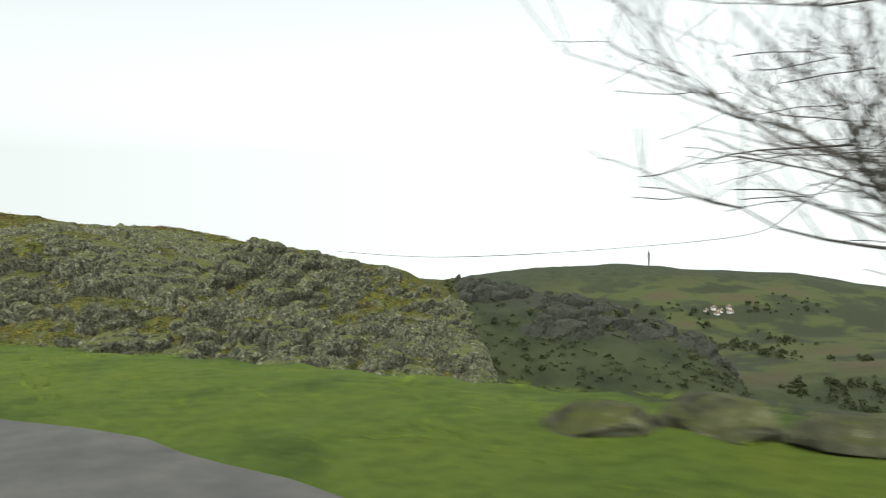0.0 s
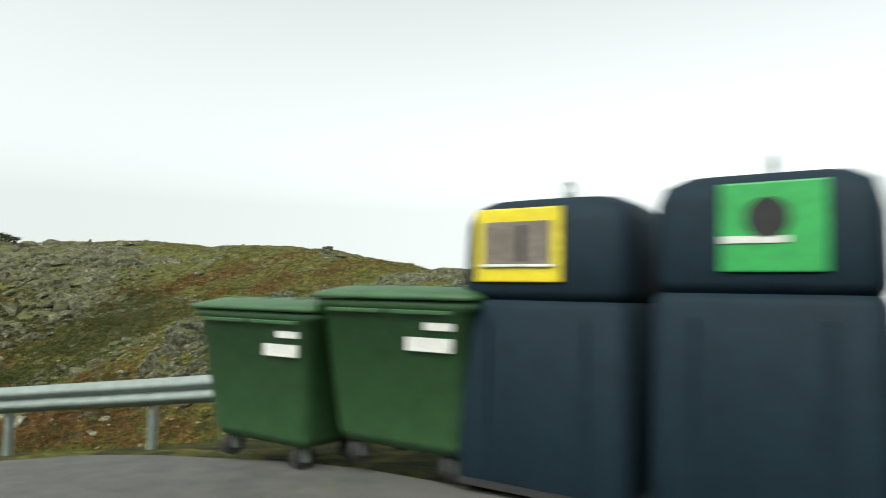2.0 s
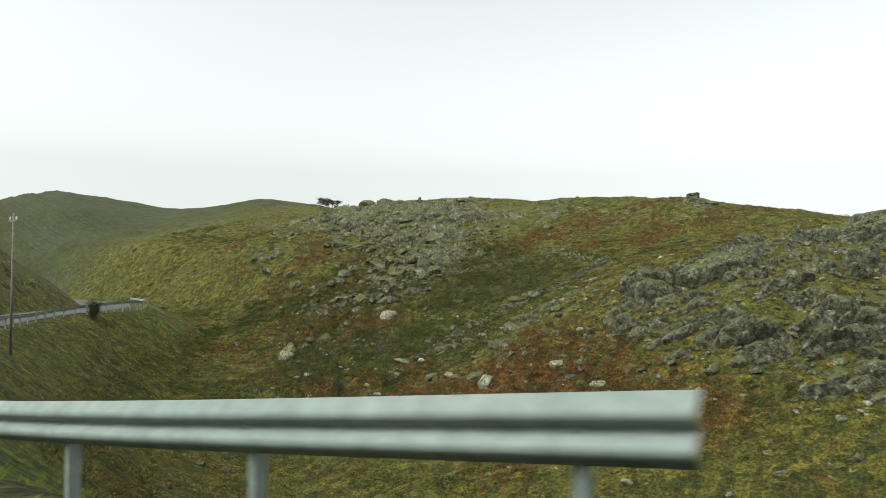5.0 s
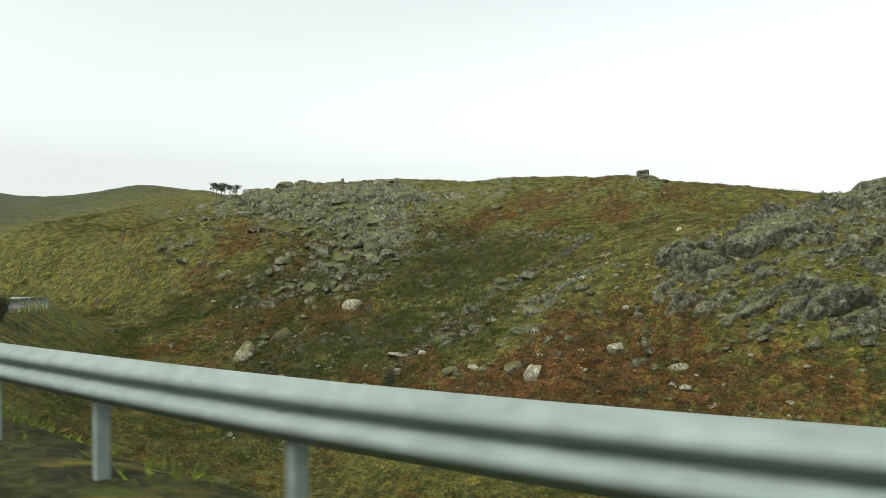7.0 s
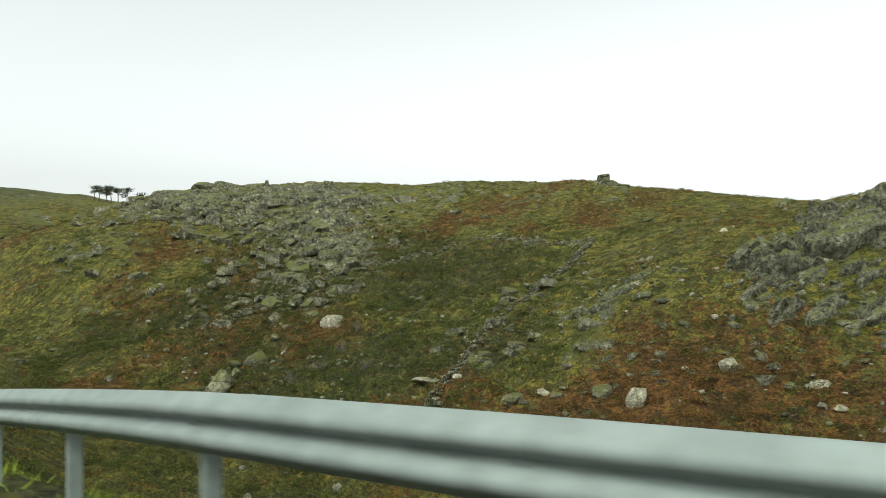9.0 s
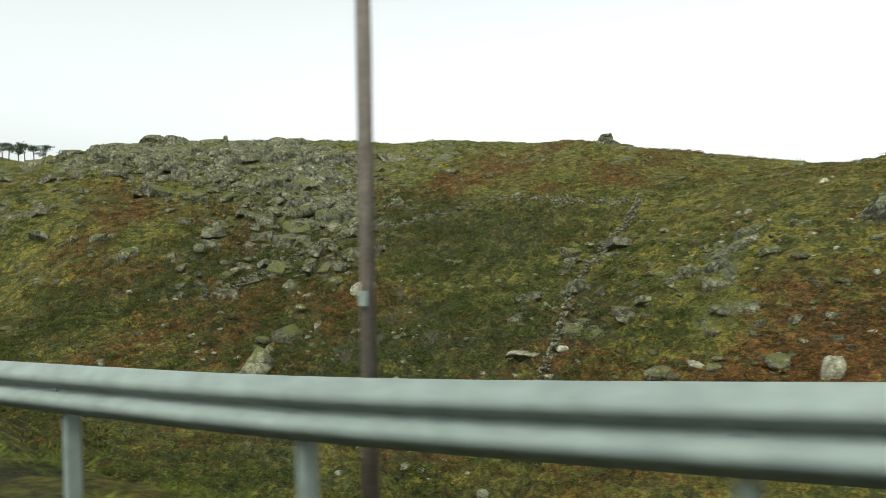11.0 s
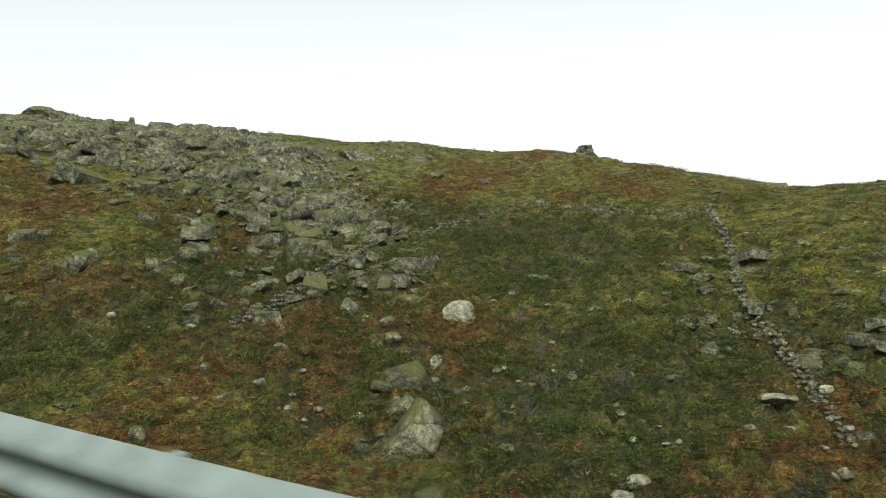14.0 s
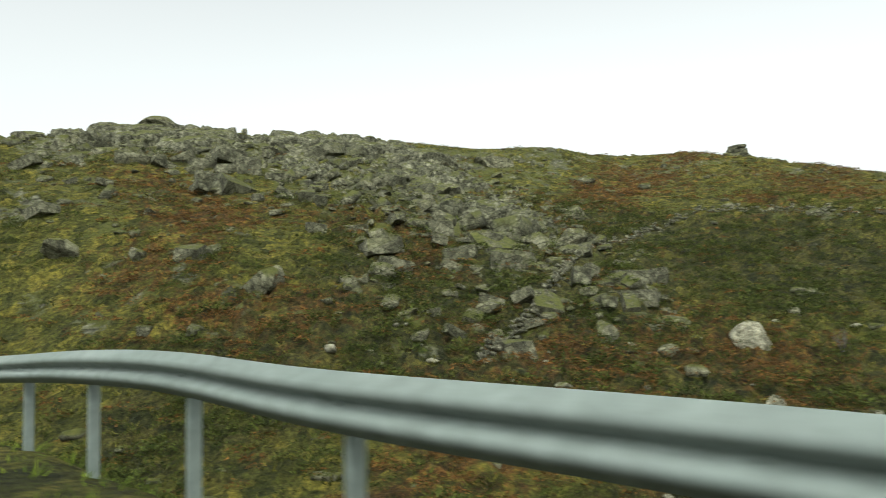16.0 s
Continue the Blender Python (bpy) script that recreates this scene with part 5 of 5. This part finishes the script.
TERRACOTTA = mottled("terracotta_tile", (0.20, 0.075, 0.035), (0.32, 0.12, 0.06), 3, 0.9, 0, 0.3, 0.01, "object")
MASONRY = mottled("hut_masonry", (0.17, 0.16, 0.13), (0.30, 0.28, 0.24), 2.5, 0.95, 0, 0.5, 0.02, "object")


def stone_hut(x, y, turn, label):
    root = thing("stone_hut", pose(x, y, put_z(x, y) - 0.05, 0, 0, turn), label, "hut")
    W, D, H = 3.0, 2.6, 2.2
    part("wall", box_bm(W, D, H, 0.02), MASONRY, root)
    bmk = {}
    for row in range(7):
        for col in range(6):
            w, h = W / 6 - 0.03, H / 7 - 0.03
            for face, (cx, cy, rot) in (("front", (-W / 2 + W / 12 + col * W / 6 + (row % 2) * 0.08 - 0.04, -D / 2 - 0.005, 0)), ("side", (-W / 2 - 0.005, -D / 2 + D / 12 + col * D / 6, 90))):
                if face == "front" and 2 <= col <= 3 and row < 6:
                    continue
                key = "block"
                if key not in bmk:
                    b = box_bm(w, 0.05, h, 0.012, 0, 0, 0, 1)
                    mm = bpy.data.meshes.new("stone_block")
                    b.to_mesh(mm)
                    b.free()
                    mm.materials.append(MASONRY)
                    bmk[key] = mm
                o = new("stone_block", bmk[key])
                o.parent = root
                o.matrix_basis = pose(cx, cy, row * H / 7 + 0.015, 0, 0, rot) @ Matrix.Diagonal((0.9 if face == "side" else 0.98, 1, 1, 1))
    door = part("door", box_bm(0.95, 0.05, 1.85, 0.01, 0.02, 0, -D / 2 - 0.01), WEATHERED_WOOD, root, "dark weathered plank door")
    part("door_handle", tube_bm([(0.36, -D / 2 - 0.06, 0.95), (0.36, -D / 2 - 0.06, 1.07)], [0.012, 0.012], 6), RUBBER, door)
    for side in (-1, 1):
        bm = box_bm(W + 0.5, D / 2 + 0.42, 0.07, 0.01, 0, 0, 0)
        roof = part("roof", bm, TERRACOTTA, root, "sagging terracotta tile roof", pose(0, side * (D / 4 + 0.1), H + 0.24, -side * 17, 0, 0))
        tile_mesh = None
        for r in range(5):
            for c in range(11):
                if tile_mesh is None:
                    b = bmesh.new()
                    ring0 = [b.verts.new((0.13 * math.cos(a), -0.19, 0.05 * math.sin(a))) for a in np.linspace(0, math.pi, 6)]
                    ring1 = [b.verts.new((0.15 * math.cos(a), 0.19, 0.06 * math.sin(a))) for a in np.linspace(0, math.pi, 6)]
                    for k in range(5):
                        b.faces.new((ring0[k], ring0[k + 1], ring1[k + 1], ring1[k]))
                    tile_mesh = bpy.data.meshes.new("roof_tile")
                    b.to_mesh(tile_mesh)
                    b.free()
                    tile_mesh.materials.append(TERRACOTTA)
                o = new("roof_tile", tile_mesh)
                o.parent = roof
                o.matrix_basis = pose(-W / 2 - 0.1 + c * 0.32, -0.68 + r * 0.34, 0.075 + 0.004 * (c % 2))
    return root


stone_hut(4.0, 3.7, 325, "small old stone hut with a terracotta roof by the lawn")


def stone_bench(x, y, turn, length, label):
    root = thing("stone_bench", pose(x, y, put_z(x, y) - 0.03, 0, 0, turn), label, "bench", "granite benches on the lawn")
    v, f = chiselled(int(abs(x * 10)) + 3, 3, (length * 0.62, 0.34, 0.22), 0.3, 5, 0.04)
    slab = new("slab", mesh_from("slab", v.tolist(), f, PALE_GRANITE))
    slab.parent = root
    slab.matrix_basis = pose(0, 0, 0.42)
    for k in (-1, 1):
        v, f = chiselled(int(abs(y * 10)) + k + 7, 2, (0.26, 0.28, 0.32), 0.2, 5, 0.05)
        leg = new("support", mesh_from("support", v.tolist(), f, GRANITE))
        leg.parent = root
        leg.matrix_basis = pose(k * length * 0.33, 0, 0.18)
    return root


stone_bench(4.9, 1.2, 325, 1.5, "low granite slab bench in front of the hut")
boulder("boulder", -3.0, 5.95, (0.46, 0.32, 0.24), 325, 51, "rough granite block on the lawn edge", 0.3, 0.5, 3)
boulder("boulder", -2.3, 5.75, (0.48, 0.30, 0.20), 335, 52, "low rough granite block in the lawn", 0.2, 0.3, 3)
boulder("boulder", -1.55, 5.3, (0.55, 0.34, 0.24), 330, 53, "low granite kerb block on the grass", 0.3, 0.5, 3)
boulder("boulder", -0.7, 4.7, (0.5, 0.32, 0.22), 315, 54, "granite kerb block near the hut", 0.3, 0.5, 3, PALE_GRANITE)
boulder("boulder", -18.75, 15.15, (0.85, 0.32, 0.30), 345, 55, "long mossy granite kerb block beside the bins", 0.3, 0.3, 3)
boulder("boulder", -17.2, 15.7, (0.75, 0.3, 0.26), 350, 56, "low granite kerb block sunk in the grass", 0.3, 0.3, 3, PALE_GRANITE)
boulder("boulder", -15.9, 15.6, (0.4, 0.28, 0.2), 60, 57, "small reddish granite stone on the grass edge", 0.3, 0.3, 3)


# ---- shrubs and small trees ----
def shrub(name, x, y, width, height, seed, mat, label, leaves=900, leaf=0.09, category="shrub"):
    rnd, g = random.Random(seed), np.random.default_rng(seed)
    root = thing(name, pose(x, y, put_z(x, y) - 0.03), label, category)
    stems = []
    for k in range(7):
        a = k * 0.9 + rnd.uniform(-.3, .3)
        limb(stems, Vector((0.05 * math.cos(a), 0.05 * math.sin(a), 0)), Vector((math.cos(a) * width, math.sin(a) * width, height * 1.6)), height * 0.75, 0.022, 3, rnd)
    whole = bmesh.new()
    tmp = bpy.data.meshes.new("tmp")
    tips = []
    for pts, rad, depth in stems:
        tips += pts[1:]
        b = tube_bm(pts, [max(r, 0.004) for r in rad], 4, False)
        b.to_mesh(tmp)
        b.free()
        whole.from_mesh(tmp)
    bpy.data.meshes.remove(tmp)
    tagged(part("stem_mass", whole, BARK, root), "", "", "", "stuff")
    if leaves:
        V = []
        for k in range(leaves):
            c = np.array(tips[rnd.randrange(len(tips))]) + g.normal(0, 0.11, 3) * (0.6 + width)
            o, s = g.normal(0, 1, 3), g.normal(0, 1, 3)
            o, s = o / np.linalg.norm(o), s / np.linalg.norm(s)
            V += [c - o * leaf * 0.5 - s * leaf * 0.35, c - o * leaf * 0.4 + s * leaf * 0.35, c + o * leaf * 0.7]
        me = mesh_from("leaves", [tuple(v) for v in V], [(3 * k, 3 * k + 1, 3 * k + 2) for k in range(leaves)], mat)
        o = new("leaves", me)
        o.parent = root
    return root


for x, y, w, h, seed in ((-115.3, 40.7, 0.05, 1.62, 3), (-115.7, 40.95, 0.05, 1.36, 4), (-115.95, 41.2, 0.06, 1.05, 9)):
    shrub("shrub", x, y, w, h, seed, BRAMBLE, "tall dark leafy shrub just behind the guard rail", 3600, 0.055)
shrub("shrub", -90.7, 56.2, 0.45, 1.5, 5, CONIFER, "young dark conifer sapling in bracken", 1100, 0.09)
shrub("shrub", -95.4, 54.5, 0.4, 1.2, 6, CONIFER, "small dark conifer sapling on the slope", 800, 0.09)
for k, (x, y, w, h) in enumerate(((-102.1, 62.8, 0.9, 1.3), (-101.7, 66.0, 0.7, 1.0), (-101.9, 69.6, 0.3, 0.9), (-103.6, 61.0, 0.8, 1.1), (-98.5, 63.2, 0.7, 0.8))):
    shrub("dead_shrub", x, y, w, h, 20 + k, None, "leafless pale dead shrub among heather", 0)


def pine(x, y, height, seed, label):
    rnd, g = random.Random(seed), np.random.default_rng(seed)
    root = thing("pine", pose(x, y, put_z(x, y) - 0.3), label, "tree", "pines on the ridge")
    lean = rnd.uniform(-.3, .3)
    part("trunk", tube_bm([(0, 0, 0), (lean * .5, 0, height * .5), (lean, 0, height * .93)], [0.11, 0.08, 0.04], 8), BARK, root, smooth=True)
    stems, V = [], []
    for k in range(9):
        a, h = rnd.uniform(0, 6.28), height * rnd.uniform(0.55, 0.95)
        L = height * rnd.uniform(0.18, 0.34) * (1.2 - 0.5 * h / height)
        tip = Vector((lean * h / height + L * math.cos(a), L * math.sin(a), h + rnd.uniform(0, 0.5)))
        stems.append(([Vector((lean * h / height, 0, h)), tip], [0.04, 0.015]))
        for q in range(44):
            c = np.array(tip) * 1.0 + g.normal(0, 1, 3) * np.array([0.34, 0.34, 0.14]) - np.array([math.cos(a), math.sin(a), 0]) * L * g.random() * 0.5
            o, s = g.normal(0, 1, 3), g.normal(0, 1, 3)
            o, s = 0.20 * o / np.linalg.norm(o), 0.07 * s / np.linalg.norm(s)
            V += [c - o - s, c - o + s, c + o]
    whole, tmp = bmesh.new(), bpy.data.meshes.new("tmp")
    for pts, rad in stems:
        b = tube_bm(pts, rad, 5, False)
        b.to_mesh(tmp)
        b.free()
        whole.from_mesh(tmp)
    bpy.data.meshes.remove(tmp)
    part("branches", whole, BARK, root)
    o = new("crown", mesh_from("crown", [tuple(v) for v in V], [(3 * k, 3 * k + 1, 3 * k + 2) for k in range(len(V) // 3)], CONIFER))
    o.parent = root
    return root


for k, (x, y, h) in enumerate(((-187, 131, 5.6), (-184.3, 130.2, 5.4), (-182, 129, 5.8), (-179.4, 128, 5.5), (-176.5, 127, 5.2), (-171.5, 125, 3.8), (-190, 133, 5.0))):
    pine(x, y, 0.62 * h, 70 + k, "wind-bent dark pine on the skyline")


# ---- far valley ----
def mast(x, y, height, label):
    z = put_z(x, y)
    root = thing("radio_mast", pose(x, y, z - 0.5), label, "mast")
    for k in range(3):
        a = k * 2.094
        part("leg", tube_bm([(1.3 * math.cos(a), 1.3 * math.sin(a), 0), (0.6 * math.cos(a), 0.6 * math.sin(a), height)], [0.35, 0.28], 6), DARK_STEEL, root)
    for k in range(8):
        h = height * (k + 0.5) / 8
        r = 1.3 - 0.7 * h / height
        part("brace", tube_bm([(r * math.cos(a), r * math.sin(a), h) for a in (0, 2.094, 4.189, 6.283)], [0.2] * 4, 5), DARK_STEEL, root)
    part("platform", tube_bm([(0, 0, height * 0.72), (0, 0, height * 0.76)], [1.9, 1.9], 14), DARK_STEEL, root)
    part("drum_antenna", tube_bm([(0, 0, height * 0.84), (0, 0, height * 0.93)], [1.6, 1.6], 14), DARK_STEEL, root)
    part("top_pole", tube_bm([(0, 0, height), (0, 0, height * 1.15)], [0.3, 0.15], 6), DARK_STEEL, root)


# distant foliage: haze is put into the colour, paler than the conifer needles
HAZED_LEAF = leafy("hazed_leaf", (0.030, 0.038, 0.019), (0.052, 0.060, 0.027))
ROOF_TILE = mottled("faded_roof_tile", (0.15, 0.085, 0.055), (0.22, 0.13, 0.09), 0.8, 0.9)
DARK_STEEL = mottled("dark_steel", (0.05, 0.052, 0.055), (0.09, 0.092, 0.095), 0.5, 0.7, 0.2, 0.1, 0.01)
mast(275, 858, 21, "grey lattice radio mast on the far hill")
PLASTER = mottled("white_plaster", (0.34, 0.34, 0.32), (0.46, 0.455, 0.43), 0.6, 0.9, 0, 0.1, 0.01)
GLASS = mottled("far_window", (0.03, 0.035, 0.04), (0.05, 0.055, 0.06), 2, 0.15)


def far_house(x, y, w, d, h, turn, label):
    root = thing("house", pose(x, y, put_z(x, y) - 1.0, 0, 0, turn), label, "house", "houses of the far hamlet")
    part("wall", box_bm(w, d, h + 1.0), PLASTER, root)
    bm = bmesh.new()
    e, z0, z1 = 0.5, h + 1.0, h + 1.0 + d * 0.28
    a = [bm.verts.new(p) for p in ((-w / 2 - e, -d / 2 - e, z0), (w / 2 + e, -d / 2 - e, z0), (w / 2 + e, d / 2 + e, z0), (-w / 2 - e, d / 2 + e, z0), (-w / 2 - e, 0, z1), (w / 2 + e, 0, z1))]
    for q in ((0, 1, 5, 4), (2, 3, 4, 5), (0, 4, 3), (1, 2, 5), (3, 2, 1, 0)):
        bm.faces.new([a[k] for k in q])
    roof = part("roof", bm, ROOF_TILE, root)
    part("chimney", box_bm(0.7, 0.7, 1.6, 0, z1 - 0.9, w * 0.25, 0.4), PLASTER, roof)
    for k in range(2):
        win = part("window", box_bm(1.1, 0.12, 1.3, 0, h * 0.45 + 1.0, -w / 4 + k * w / 2, -d / 2), GLASS, root)
        part("sill", box_bm(1.3, 0.2, 0.1, 0, h * 0.45 + 0.88, -w / 4 + k * w / 2, -d / 2 - 0.02), STICKER, win)


for k, (x, y, w, t) in enumerate(((258, 624, 11, 10), (268, 632, 9, -15), (277, 626, 12, 20), (263, 640, 10, 0), (250, 634, 8, 35), (284, 640, 9, 12))):
    far_house(267 + 0.7 * (x - 267), y, 0.42 * w, 3.6, 2.4, t, "small white plastered house with a terracotta roof")

x, y, z, g = sample(4200, 2, 120, 160, 285, lambda x, y: 0.75 * clump(x, y, 12, 97), 56)
s = np.clip(g.normal(0.36, 0.14, len(x)), 0.15, 0.8)
scatter("cliff_scrub", [spray(90 + k, 34, 2.2, 2.2, 0.9) for k in range(3)], list(zip(x, y, z - 0.3, s, g.uniform(0, 6.28, len(x)), g.uniform(0.7, 1.3, len(x)))), HAZED_LEAF, "dark scrub growing on the rocky spur", "scrub")
tree_kinds = [spray(80 + k, 60, 2.2, 3.6, 1.1) for k in range(4)]
x, y, z, g = sample(9000, 40, 700, 200, 720, lambda x, y: 0.8 * smooth01((fbm(x / 40, y / 40, 3, 99) - 0.50) / 0.12) * (1 - smooth01((y - 560) / 140)), 55)
s = np.clip(g.normal(0.75, 0.3, len(x)), 0.3, 1.6)
scatter("far_trees", tree_kinds, list(zip(x, y, z - 0.3, s, g.uniform(0, 6.28, len(x)), g.uniform(0.7, 1.3, len(x)))), HAZED_LEAF, "dark distant trees and hedges across the valley", "trees")
